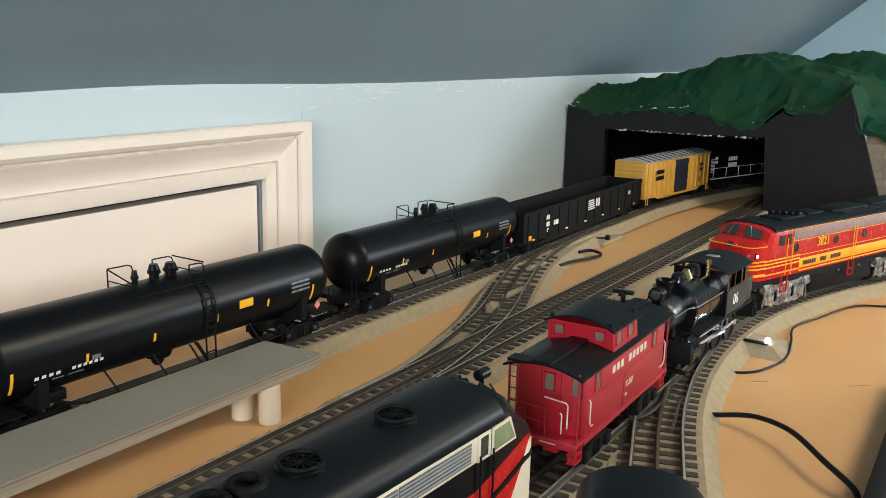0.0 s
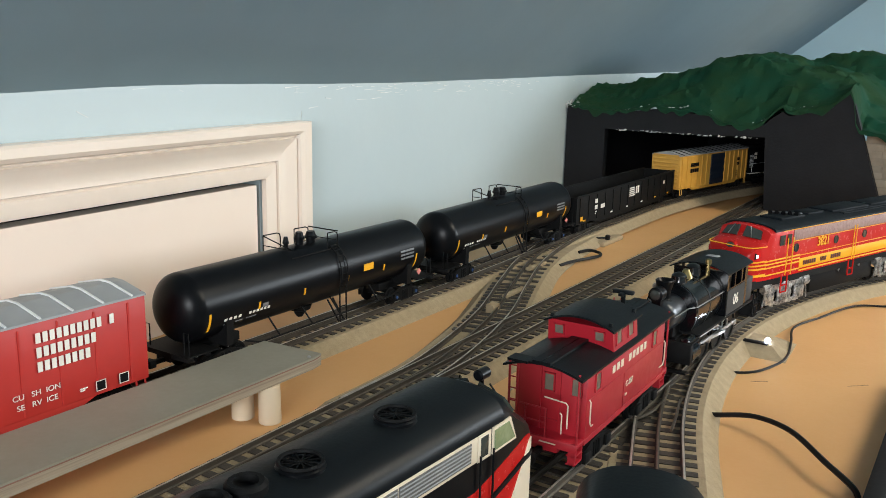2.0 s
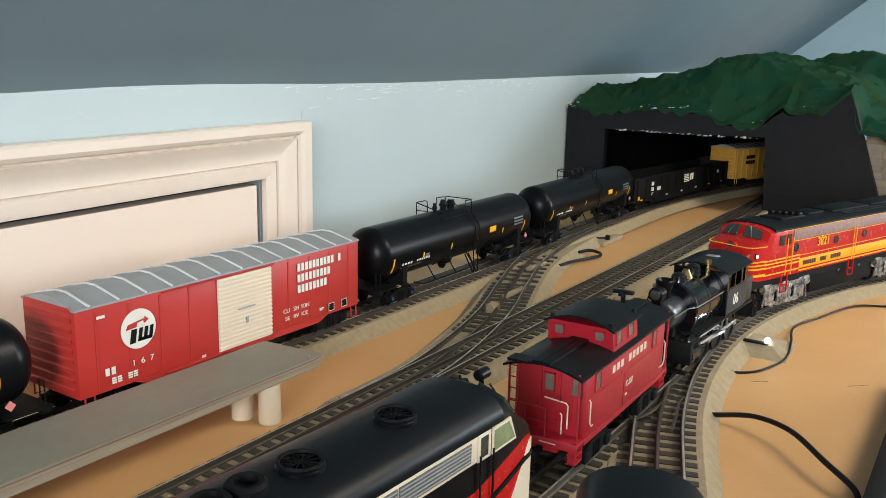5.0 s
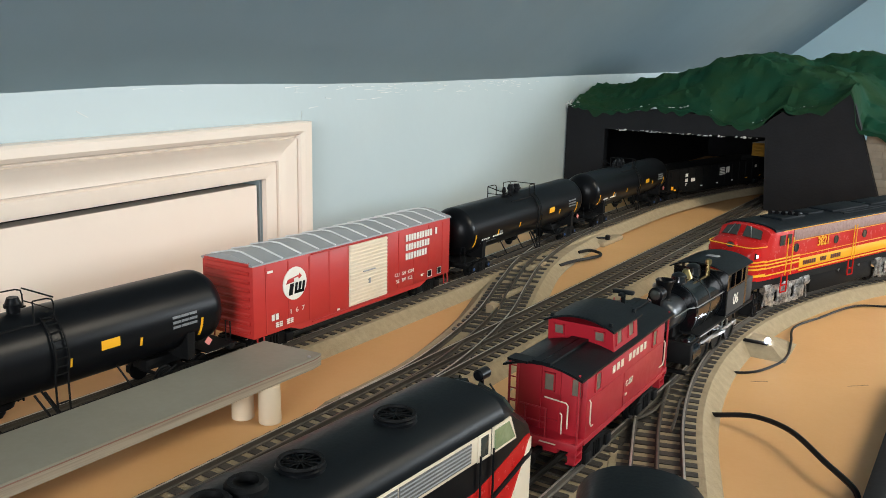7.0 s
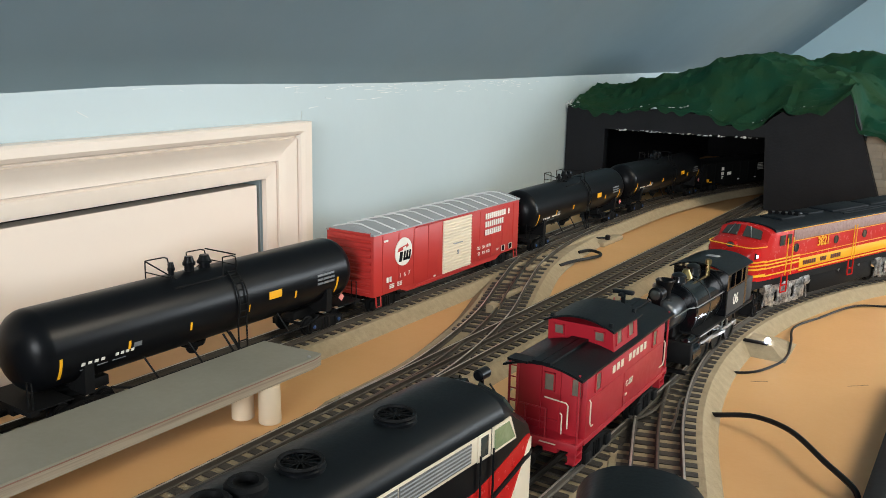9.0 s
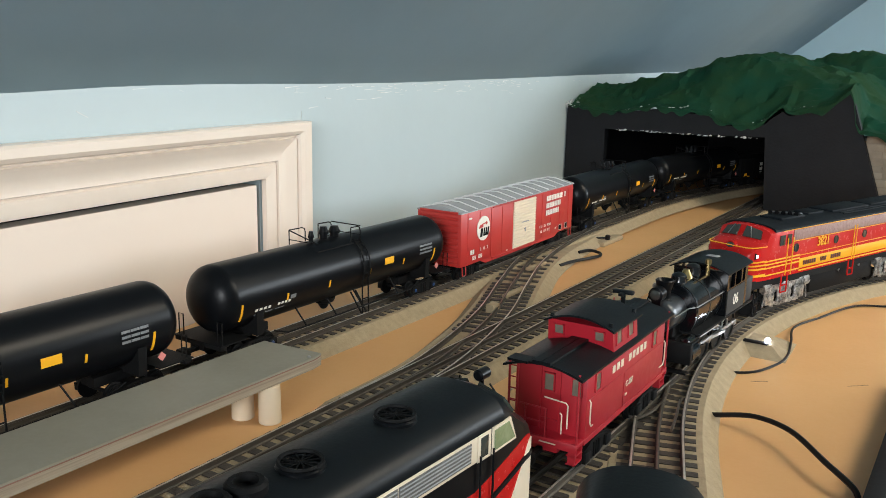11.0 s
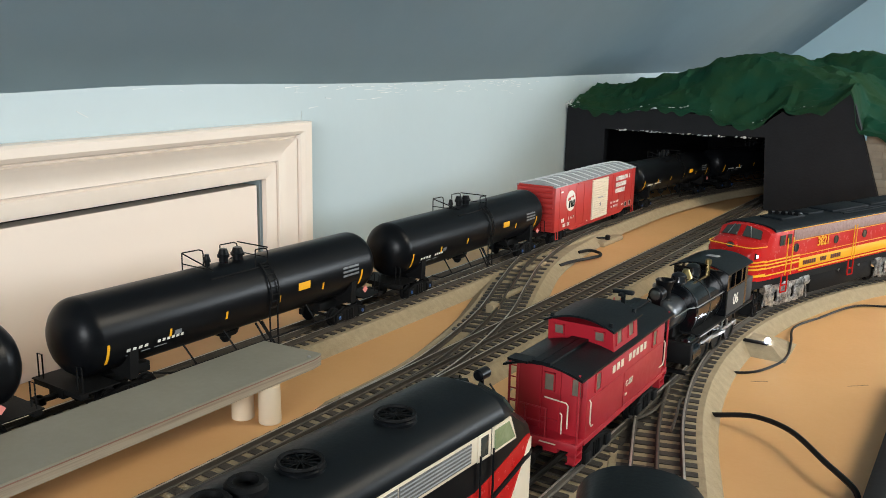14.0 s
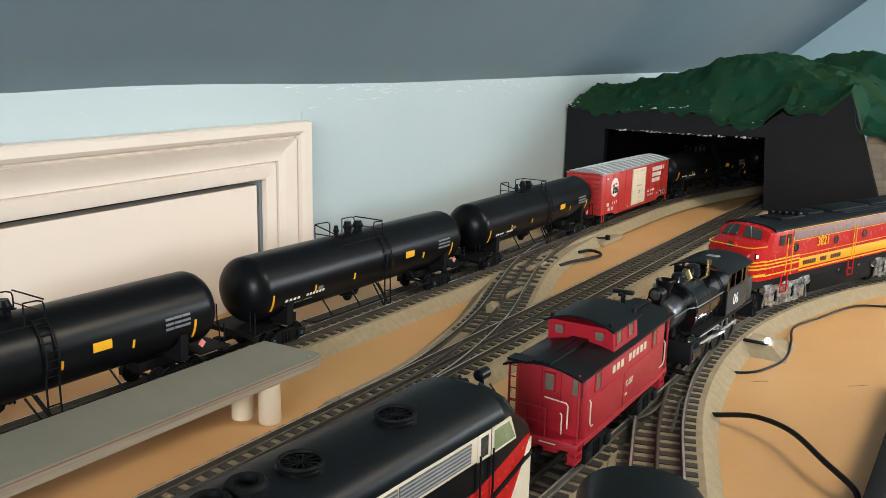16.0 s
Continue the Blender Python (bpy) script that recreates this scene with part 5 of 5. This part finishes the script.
    for y in (-0.016, 0.047):
        bm = BM()
        turned(bm, (0.004, y, 0.0988), (0, 0, 1), [(0, 0.0108), (0.0028, 0.0108), (0.0036, 0.0098), (0.0036, 0.0086), (0.0024, 0.0080), (0.0034, 0.0004)], 24)
        part('fan_housing', bm, BLACK, e)
        bm = BM()
        tube(bm, [(0.004 + 0.0095 * math.cos(a), y + 0.0095 * math.sin(a), 0.1034) for a in np.linspace(0, 2 * math.pi, 20)], 0.0010, 5)
        for k in range(6):
            a = k * math.pi / 6
            tube(bm, [(0.004 + 0.009 * math.cos(a), y + 0.009 * math.sin(a), 0.1030), (0.004 - 0.009 * math.cos(a), y - 0.009 * math.sin(a), 0.1030)], 0.0004, 4)
        part("fan_grille", bm, BLACKM, e)
    silver_truck(e, -H + 0.075, BLACKM)
    silver_truck(e, H - 0.095, BLACKM)
    # a second engine, all black, on the curve beside it
    p = arc_point(A_LOW)
    d = Vector((math.tan(-A_LOW), -1.0, 0)).normalized()
    c = p + d * 0.418 + Vector((-0.011, 0.0, 0.0))
    e2, side2, nose2, HW2, cs2 = build_diesel("plain black diesel cab engine with a rounded roof", L, BLACK, BLACK, ROOFK, pose(c.x, c.y, 0, 0, 0, math.degrees(math.atan2(-d.x, d.y)) + 180), -1, "black", 0.0290, -0.002, 0.0200)
    silver_truck(e2, -H + 0.075, BLACKM)
    silver_truck(e2, H - 0.095, BLACKM)


def build_caboose():
    L = 0.178
    e = thing("caboose", "crimson caboose with a black roof and cupola", "caboose", "parked engines", pose(-0.2325, 0.5705, 0, 0, 0, 0.6))
    H, W = L / 2, 0.0265
    bm = BM()
    bx(bm, -W, W, -H + 0.011, H - 0.011, 0.0250, 0.0725, 0.0006)
    part("body", bm, REDCAB, e)
    bm = BM()
    bx(bm, -W, W, -H - 0.002, H + 0.002, 0.0225, 0.0255, 0.0006)
    bx(bm, -W - 0.0004, W + 0.0004, -H + 0.010, H - 0.010, 0.0215, 0.0252)
    bx(bm, -0.010, 0.010, -H + 0.004, H - 0.004, 0.0135, 0.0222)
    part("floor", bm, REDCAB, e)
    # roof: shallow arch
    def roof_ring(y, hw, z, rise, th):
        up = [(-hw + 2 * hw * k / 8, z + rise * (1 - (1 - k / 4) ** 2)) for k in range(9)]
        return [(x, y, zz) for x, zz in up] + [(x, y, zz - th) for x, zz in reversed(up)]
    for y0, y1 in ((-H - 0.0040, H + 0.0040),):
        bm = BM()
        loft(bm, [roof_ring(y0, W + 0.0025, 0.0718, 0.0060, 0.0016), roof_ring(y1, W + 0.0025, 0.0718, 0.0060, 0.0016)])
        part("roof", bm, ROOFK, e, "black arched roof", sharp=25)
    for a, b in ((-H - 0.0055, -0.031), (0.0165, H + 0.0055)):
        part("roof_plank", bx(BM(), -0.0065, -0.0003, a, b, 0.0776, 0.0794), ROOFK, e)
        part("roof_plank", bx(BM(), 0.0003, 0.0065, a, b, 0.0776, 0.0794), ROOFK, e)
    part("roof_plank", bx(BM(), -0.025, -0.010, -H - 0.0055, -H + 0.006, 0.0755, 0.0772), ROOFK, e)
    # cupola
    c0, c1 = -0.031, 0.0160
    bm = BM()
    loop = [(-W + 0.001, c0, 0.0715), (W - 0.001, c0, 0.0715), (W - 0.001, c1, 0.0715), (-W + 0.001, c1, 0.0715)]
    loop2 = [(-W + 0.002, c0 - 0.003, 0.0898), (W - 0.002, c0 - 0.003, 0.0898), (W - 0.002, c1 - 0.002, 0.0898), (-W + 0.002, c1 - 0.002, 0.0898)]
    loft(bm, [loop, loop2])
    cup = part("cupola", bm, REDCAB, e)
    bm = BM()
    loft(bm, [roof_ring(c0 - 0.006, W + 0.0005, 0.0893, 0.0070, 0.0014), roof_ring(c1 + 0.003, W + 0.0005, 0.0893, 0.0070, 0.0014)])
    part("cupola_roof", bm, ROOFK, cup, sharp=25)

    def window(x, y0, y1, z0, z1, lean=0.0, parent=e):
        bm = BM()
        f = 0.0009
        for a, b, c, d in ((y0, y1, z0, z0 + f), (y0, y1, z1 - f, z1), (y0, y0 + f, z0, z1), (y1 - f, y1, z0, z1)):
            bx(bm, x - 0.0008, x + 0.0010, a, b, c, d)
        if lean:
            for v in bm.verts:
                v.co.x -= (v.co.z - z0) * lean
        w = part("window", bm, REDCAB, parent)
        bm = BM()
        bx(bm, x - 0.0008, x + 0.0004, y0 + f, y1 - f, z0 + f, z1 - f)
        if lean:
            for v in bm.verts:
                v.co.x -= (v.co.z - z0) * lean
        part("pane", bm, CABPANE, w)
    for y in (-0.0655, 0.0475):
        window(W, y, y + 0.010, 0.0545, 0.0680)
    for y in (-0.0275, -0.0045):
        window(W - 0.0014, y, y + 0.011, 0.0765, 0.0880, 0.06, cup)

    def end_window(x0, x1, y, z0, z1, parent=e, lean=0.0):
        bm = BM()
        f = 0.0008
        for a, b, c, d in ((x0, x1, z0, z0 + f), (x0, x1, z1 - f, z1), (x0, x0 + f, z0, z1), (x1 - f, x1, z0, z1)):
            bx(bm, a, b, y - 0.0012, y + 0.0004, c, d)
        if lean:
            for v in bm.verts:
                v.co.y += (v.co.z - z0) * lean
        w = part("window", bm, REDCAB, parent)
        bm = BM()
        bx(bm, x0 + f, x1 - f, y - 0.0006, y + 0.0004, z0 + f, z1 - f)
        if lean:
            for v in bm.verts:
                v.co.y += (v.co.z - z0) * lean
        part("pane", bm, CABPANE, w)
    for x in (-0.020, 0.011):
        end_window(x, x + 0.008, c0 - 0.0010, 0.0790, 0.0870, cup, -0.16)
    for x in (-0.0045, 0.0155):
        end_window(x, x + 0.008, -H + 0.0105, 0.054, 0.067)
    bm = BM()
    for x in (-0.0075, -0.0069, 0.0075):
        bx(bm, x - 0.0003, x + 0.0003, -H + 0.0100, -H + 0.0110, 0.0255, 0.071)
    bx(bm, -0.006, 0.006, -H + 0.0100, -H + 0.0110, 0.033, 0.034)
    bx(bm, -0.006, 0.006, -H + 0.0100, -H + 0.0110, 0.047, 0.048)
    part("end_door", bm, REDCAB, e)
    # platform ends: posts, rails, steps, grab irons
    for s in (-1, 1):
        bm = BM()
        for x in (-W + 0.001, W - 0.001):
            tube(bm, [(x, s * (H + 0.0005), 0.0255), (x, s * (H + 0.0005), 0.074)], 0.0008, 5)
            for y in (0.0015, -0.0095):
                bx(bm, min(x, x * 0.80), max(x, x * 0.80), min(s * (H + y - 0.0012), s * (H + y)), max(s * (H + y - 0.0012), s * (H + y)), 0.0105, 0.0250)
            for z in (0.0105, 0.0165, 0.0215):
                bx(bm, min(x, x * 0.75), max(x, x * 0.75), min(s * (H + 0.0015), s * (H - 0.0095)), max(s * (H + 0.0015), s * (H - 0.0095)), z, z + 0.0012)
        bx(bm, -W, W, min(s * (H + 0.0005), s * (H + 0.0025)), max(s * (H + 0.0005), s * (H + 0.0025)), 0.0200, 0.0260, 0.0004)
        for x in (-0.012, 0.003):
            tube(bm, [(x, s * (H + 0.0015), 0.0255), (x, s * (H + 0.0015), 0.046)], 0.0006, 5)
        for z in (0.036, 0.046):
            tube(bm, [(-0.024, s * (H + 0.0015), z), (0.003, s * (H + 0.0015), z)], 0.0005, 5)
        part("end_platform", bm, REDCAB, e)
        y = s * (H + 0.0022)
        part("grab_iron", tube(BM(), [(0.002, y, 0.0545), (0.0175, y, 0.0535), (0.0190, y, 0.0520), (0.0190, y, 0.0360)], 0.0005, 5), CREAM, e, "cream grab iron")
        part("grab_iron", tube(BM(), [(-0.0215, y, 0.0545), (-0.0235, y, 0.0535), (-0.0240, y, 0.0515), (-0.0240, y, 0.0405)], 0.0005, 5), CREAM, e, "cream grab iron")
        part("grab_iron", tube(BM(), [(W + 0.0010, s * (H - 0.0135), 0.0530), (W + 0.0020, s * (H - 0.0135), 0.0515), (W + 0.0020, s * (H - 0.0135), 0.0370), (W + 0.0019, s * (H - 0.0160), 0.0335), (W + 0.0010, s * (H - 0.0215), 0.0325)], 0.0005, 5), CREAM, e, "cream grab iron")
        part("grab_iron", tube(BM(), [(0.0135, y, 0.0455), (0.0150, y, 0.0445), (0.0150, y, 0.0310)], 0.0005, 5), CREAM, e, "cream grab iron")
        part("grab_iron", tube(BM(), [(0.000, s * (H + 0.0034), 0.0232), (0.012, s * (H + 0.0034), 0.0232)], 0.0005, 5), CREAM, e, "cream grab iron")
        bm = BM()
        for x in (-W + 0.003, -W + 0.009):
            tube(bm, [(x, s * (H + 0.0035), 0.0255), (x, s * (H + 0.0035), 0.077)], 0.0006, 4)
        for z in np.linspace(0.032, 0.072, 6):
            tube(bm, [(-W + 0.003, s * (H + 0.0035), z), (-W + 0.009, s * (H + 0.0035), z)], 0.0005, 4)
        part("end_ladder", bm, REDCAB, e)
        add_truck(e, s * 0.05, moving=False)
        add_coupler(e, s * (H + 0.001), s)
    # stove pipe, roof vents, lamp brackets
    bm = BM()
    cyl(bm, (0.0, 0.050, 0.076), (0.0, 0.050, 0.0945), 0.0018, 8)
    bx(bm, -0.0085, 0.0085, 0.0475, 0.0525, 0.0935, 0.0965, 0.0008)
    bx(bm, -0.0020, 0.0020, 0.0430, 0.0570, 0.0925, 0.0950, 0.0006)
    part("smoke_jack", bm, ROOFK, e, "black T-shaped smoke jack")
    bm = BM()
    for x, y in ((-W + 0.004, c0 + 0.001), (W - 0.004, c0 + 0.001), (W - 0.004, c1 - 0.001)):
        bx(bm, x - 0.0012, x + 0.0012, y - 0.0032, y - 0.0008, 0.0900, 0.0938, 0.0003)
    part("lamp_bracket", bm, ROOFK, cup)
    # side writing: owner's name as bars, the number as read
    X = W + 0.0001
    bars(e, ["### #####"], 0.0054, (X + 0.0001, 0.0015, 0.0612), CREAM, squeeze=1.46, gap=0.46)
    lettering(e, "C-507", 0.0063, (X + 0.0003, 0.001, 0.0415), CREAM, squeeze=0.9)
    bars(e, ["##"], 0.0016, (X + 0.0001, -0.004, 0.0335), CREAM, squeeze=1.2)
    bm = BM()
    bx(bm, X, X + 0.0003, -H + 0.0115, H - 0.0115, 0.0520, 0.0525)
    bx(bm, X, X + 0.0003, -0.010, -0.0095, 0.0255, 0.0520)
    part("plank_seam", bm, REDCAB, e)


def build_steam_engine():
    e = thing("steam_engine", "small gloss black steam tank engine with silver side rods", "locomotive", "parked engines", pose(-0.2262, 0.820, 0, 0, 0, -3.0))
    # smokebox looks to -y; boiler
    bm = BM()
    turned(bm, (0, -0.078, 0.054), (0, 1, 0), [(0, 0.0145), (0.07, 0.0145)], 36)
    part("boiler", bm, BLACK, e, "black boiler", sharp=40)
    part("smokebox", turned(BM(), (0, -0.118, 0.054), (0, 1, 0), [(0, 0.004), (0.001, 0.011), (0.003, 0.0135), (0.006, 0.0148), (0.012, 0.0150), (0.040, 0.0150)], 36), SMOKEBOX_SHEEN, e, "black smokebox, greyed to carry its highlight", sharp=40)
    # saddle tank over the boiler
    bm = BM()
    def saddle(y):
        loop = []
        for k in range(13):
            a = math.pi * k / 12
            loop.append((0.0240 * math.copysign(abs(math.cos(a)) ** 0.95, math.cos(a)), 0.0545 + 0.0235 * math.sin(a)))
        return [(x, y, z) for x, z in [(0.0190, 0.0365), (0.0225, 0.045)] + loop + [(-0.0225, 0.045), (-0.0190, 0.0365)]]
    loft(bm, [saddle(-0.084), saddle(-0.012)])
    part("saddle_tank", bm, GLOSSK, e, "gloss black saddle tank", sharp=35)
    for y in (-0.081, -0.048, -0.015):
        bm = BM()
        loft(bm, [[(x * 1.01, y - 0.0012, z + 0.0003) for x, _, z in saddle(y)], [(x * 1.01, y + 0.0012, z + 0.0003) for x, _, z in saddle(y)]])
        part("tank_band", bm, BLACK, e)
    bm = BM()
    for y in (-0.07, -0.057, -0.038, -0.026):
        for z in (0.052, 0.0575):
            turned(bm, (0.0215, y, z), (1, 0, 0), [(0, 0.0009), (0.0008, 0.0006)], 6)
    part("rivet", bm, BLACK, e)
    # stack, domes, bell, headlamp
    part("chimney", turned(BM(), (0, -0.104, 0.066), (0, 0, 1), [(0, 0.0085), (0.003, 0.0058), (0.009, 0.0058), (0.017, 0.0078), (0.019, 0.0084), (0.020, 0.0076), (0.017, 0.005), (0.016, 0.0005)], 20), BLACK, e)
    part("sand_dome", turned(BM(), (0, -0.070, 0.075), (0, 0, 1), [(0, 0.008), (0.004, 0.0072), (0.008, 0.0068), (0.010, 0.0048), (0.011, 0.002), (0.0113, 0.0005)], 20), GLOSSK, e)
    part("steam_dome", turned(BM(), (0, -0.034, 0.075), (0, 0, 1), [(0, 0.008), (0.005, 0.0072), (0.010, 0.0068), (0.012, 0.0048), (0.013, 0.002), (0.0133, 0.0005)], 20), GLOSSK, e)
    part("whistle", turned(BM(), (0.010, -0.022, 0.072), (0, 0, 1), [(0, 0.0022), (0.014, 0.0022), (0.0145, 0.0030), (0.019, 0.0030), (0.020, 0.001)], 10), BRASS, e, "brass whistle")
    bm = BM()
    turned(bm, (0, -0.052, 0.0775), (0, 0, 1), [(0, 0.0062), (0.002, 0.0056), (0.005, 0.0040), (0.008, 0.0026), (0.0085, 0.0005)], 14)
    part("bell", bm, BRASS, e, "brass bell")
    bm = BM()
    turned(bm, (0, -0.124, 0.0755), (0, 1, 0), [(0, 0.0052), (0.0006, 0.0066), (0.010, 0.0066), (0.012, 0.005)], 16)
    bx(bm, -0.004, 0.004, -0.121, -0.112, 0.066, 0.070)
    lamp = part("headlamp", bm, BLACK, e)
    part("lens", turned(BM(), (0, -0.1245, 0.0755), (0, -1, 0), [(0, 0.0046), (0.0006, 0.0030), (0.0009, 0.0005)], 14), GLASSK, lamp)
    bm = BM()
    turned(bm, (-0.021, -0.070, 0.0685), (0, 1, 0), [(0, 0.003), (0.001, 0.0042), (0.013, 0.0042), (0.014, 0.003)], 12)
    turned(bm, (-0.023, -0.067, 0.054), (0, 0, 1), [(0, 0.0038), (0.010, 0.0038), (0.012, 0.0028)], 12)
    part("air_pump", bm, SILVER, e, "silver air pump")
    # running board, pilot beam, frame
    bm = BM()
    bx(bm, -0.0285, 0.0285, -0.084, 0.088, 0.0335, 0.0353, 0.0005)
    bx(bm, -0.0290, 0.0290, -0.104, -0.084, 0.0300, 0.0318, 0.0005)
    bx(bm, -0.010, 0.010, -0.102, -0.084, 0.026, 0.046)
    bx(bm, -0.0300, 0.0300, -0.1085, -0.102, 0.0130, 0.0315, 0.0008)
    bx(bm, -0.0290, 0.0290, 0.082, 0.088, 0.0130, 0.0350, 0.0008)
    bx(bm, -0.013, 0.013, -0.102, 0.084, 0.0110, 0.0340)
    bx(bm, -0.0290, 0.0290, -0.115, -0.108, 0.006, 0.0078)
    part("frame", bm, BLACKM, e)
    # cab
    W = 0.0270
    bm = BM()
    y0, y1, z0, z1 = -0.012, 0.050, 0.0345, 0.0785
    for s in (-1, 1):
        a, b = sorted((s * W, s * (W - 0.0015)))
        bx(bm, a, b, y0, y1, z0, 0.0615)
        bx(bm, a, b, y0, y1, 0.0765, z1)
        for p in ((y0, y0 + 0.006), (y0 + 0.022, y0 + 0.025), (y0 + 0.042, y0 + 0.046), (y1 - 0.008, y1)):
            bx(bm, a, b, p[0], p[1], 0.0615, 0.0765)
    bx(bm, -W + 0.0015, W - 0.0015, y0, y0 + 0.0015, z0, z1)
    bx(bm, -W + 0.0015, -0.012, y1 - 0.0015, y1, z0, z1)
    bx(bm, 0.012, W - 0.0015, y1 - 0.0015, y1, z0, z1)
    cabp = part("cab", bm, GLOSSK, e, "gloss black cab with open windows")
    bm = BM()
    def arch(y):
        up = [(-W - 0.0025 + 2 * (W + 0.0025) * k / 10, 0.0785 + 0.0075 * (1 - abs(1 - k / 5) ** 2.2)) for k in range(11)]
        return [(x, y, z) for x, z in up] + [(x, y, z - 0.0014) for x, z in reversed(up)]
    loft(bm, [arch(y0 - 0.006), arch(y1 + 0.006)])
    part("cab_roof", bm, ROOFK, cabp, "arched black cab roof", sharp=25)
    part("roof_hatch", bx(BM(), -0.006, 0.006, y0 + 0.028, y0 + 0.036, 0.0850, 0.0864, 0.0005), GREYROOF, cabp)
    bm = BM()
    bx(bm, W, W + 0.0006, y0 + 0.002, y1 - 0.008, 0.0360, 0.0600)
    part("number_panel", bm, PANELK, cabp)
    lettering(e, "06", 0.0155, (W + 0.0008, y0 + 0.027, 0.0475), WHITE, squeeze=1.0)
    bm = BM()
    bx(bm, -0.0265, 0.0265, y1 + 0.0005, y1 + 0.022, 0.0355, 0.060, 0.001)
    part("coal_bunker", bm, PANELK, e)
    # wheels, rods, cylinders
    for y in (-0.045, -0.008, 0.029):
        for s in (-1, 1):
            bm = BM()
            turned(bm, (s * 0.0155, y, 0.0165), (s, 0, 0), [(0, 0.0177), (0.001, 0.0177), (0.0013, 0.0165), (0.0045, 0.0163), (0.0045, 0.0142), (0.003, 0.0135), (0.003, 0.003), (0.005, 0.0028), (0.0052, 0.0005)], 22)
            cyl(bm, (0, y, 0.0165), (s * 0.017, y, 0.0165), 0.003, 8)
            part("driving_wheel", bm, BLACK, e)
    for s in (-1, 1):
        bm = BM()
        a, b = sorted((s * 0.0225, s * 0.0245))
        bx(bm, a, b, -0.050, 0.034, 0.0185, 0.0220, 0.0005)
        for y in (-0.045, -0.008, 0.029):
            turned(bm, (s * 0.0225, y, 0.0202), (s, 0, 0), [(0, 0.0034), (0.0030, 0.0030), (0.0034, 0.001)], 10)
        part("side_rod", bm, STEEL, e, "bright steel side rod")
        bm = BM()
        a, b = sorted((s * 0.0260, s * 0.0275))
        loft(bm, [[(a, -0.072, 0.0238), (b, -0.072, 0.0238), (b, -0.072, 0.0265), (a, -0.072, 0.0265)], [(a, -0.008, 0.0188), (b, -0.008, 0.0188), (b, -0.008, 0.0215), (a, -0.008, 0.0215)]])
        tube(bm, [(s * 0.027, -0.078, 0.0250), (s * 0.027, -0.045, 0.0250)], 0.0012, 6)
        tube(bm, [(s * 0.0262, -0.078, 0.0315), (s * 0.0262, -0.030, 0.0310), (s * 0.0262, -0.020, 0.0270)], 0.0010, 6)
        tube(bm, [(s * 0.0270, -0.020, 0.0240), (s * 0.0270, -0.018, 0.0320), (s * 0.0270, -0.010, 0.0345), (s * 0.0270, -0.004, 0.0310), (s * 0.0270, -0.004, 0.0240)], 0.0011, 6)
        part("main_rod", bm, STEEL, e, "bright steel main rod and valve gear")
        bm = BM()
        turned(bm, (s * 0.0225, -0.104, 0.0200), (0, 1, 0), [(0, 0.004), (0.001, 0.0082), (0.021, 0.0082), (0.022, 0.004)], 18)
        turned(bm, (s * 0.0220, -0.103, 0.0300), (0, 1, 0), [(0, 0.003), (0.001, 0.0052), (0.020, 0.0052), (0.021, 0.003)], 14)
        part("cylinder", bm, GLOSSK, e)
        part("cylinder_band", turned(BM(), (s * 0.0225, -0.1052, 0.0200), (0, 1, 0), [(0, 0.003), (0.0010, 0.0070)], 18), STEEL, e)
        bm = BM()
        tube(bm, [(s * 0.0150, -0.114, 0.0560), (s * 0.0170, -0.086, 0.0580), (s * 0.0240, -0.083, 0.0600), (s * 0.0240, -0.012, 0.0600)], 0.0007, 5)
        part("hand_rail", bm, STEEL, e)
        bm = BM()
        for y in (0.072, 0.084):
            tube(bm, [(s * 0.029, y, 0.042), (s * 0.029, y, 0.016)], 0.0008, 4)
        for z in (0.016, 0.027):
            bx(bm, min(s * 0.025, s * 0.031), max(s * 0.025, s * 0.031), 0.071, 0.085, z, z + 0.001)
        part("step", bm, BLACKM, e)
    add_coupler(e, -0.108, -1)
    add_coupler(e, 0.088, 1)


# ---- the moving train ----
V = 0.0874


def build_train():
    cars = []
    for u, kind in ((2.060, "engine"), (1.678, "yellow"), (1.262, "gondola"), (0.850, "tank5"), (0.454, "tank6"), (0.069, "red"), (-0.296, "tank4"), (-0.694, "tank6"), (-1.0897, "tank4")):
        if kind == "engine":
            c, b = build_train_engine(), 0.135
        elif kind == "yellow":
            c, b = build_boxcar("buff yellow box car with black lettering and a dark door", YBOX, GREYROOF, 0.312, (-0.024, 0.036), DKBLUE, True), 0.122
        elif kind == "gondola":
            c, b = build_gondola(0.455), 0.182
        elif kind == "red":
            c, b = build_boxcar("red box car with a cream door and grey roof", REDBOX, GREYROOF, 0.323, (-0.028, 0.0348), CREAM), 0.126
        else:
            c, b = build_tank_car("black tank car with yellow reflectors and white lettering", int(kind[-1])), 0.135
        cars.append((c, u, b))
    return cars


def car_pose(u, b):
    p, _ = main_path(u - b)
    q, _ = main_path(u + b)
    m = (p + q) / 2
    d = q - p
    return pose(m.x, m.y, m.z, math.degrees(math.asin(d.z / d.length)), 0, -math.degrees(math.atan2(d.x, d.y)))


build_room()
build_access_door()
build_table()
build_scratches()
build_mountain()
build_tunnel_blackout()
build_platform()
build_cables()
build_led()
TRAIN = build_train()
build_caboose()
build_steam_engine()
build_red_diesel()
build_black_diesel()
build_tracks()
build_stone_wall()


def motions():
    times = [0.5 * k for k in range(33)]
    for c, u, b in TRAIN:
        walk(c, [(t, car_pose(u + V * t, b)) for t in times])
    spins = [0.1333333 * k for k in range(121)]
    for w, y, r in WHEELS:
        walk(w, [(t, pose(0, y, r, -math.degrees(V * t / r), 0, 0)) for t in spins])


motions()
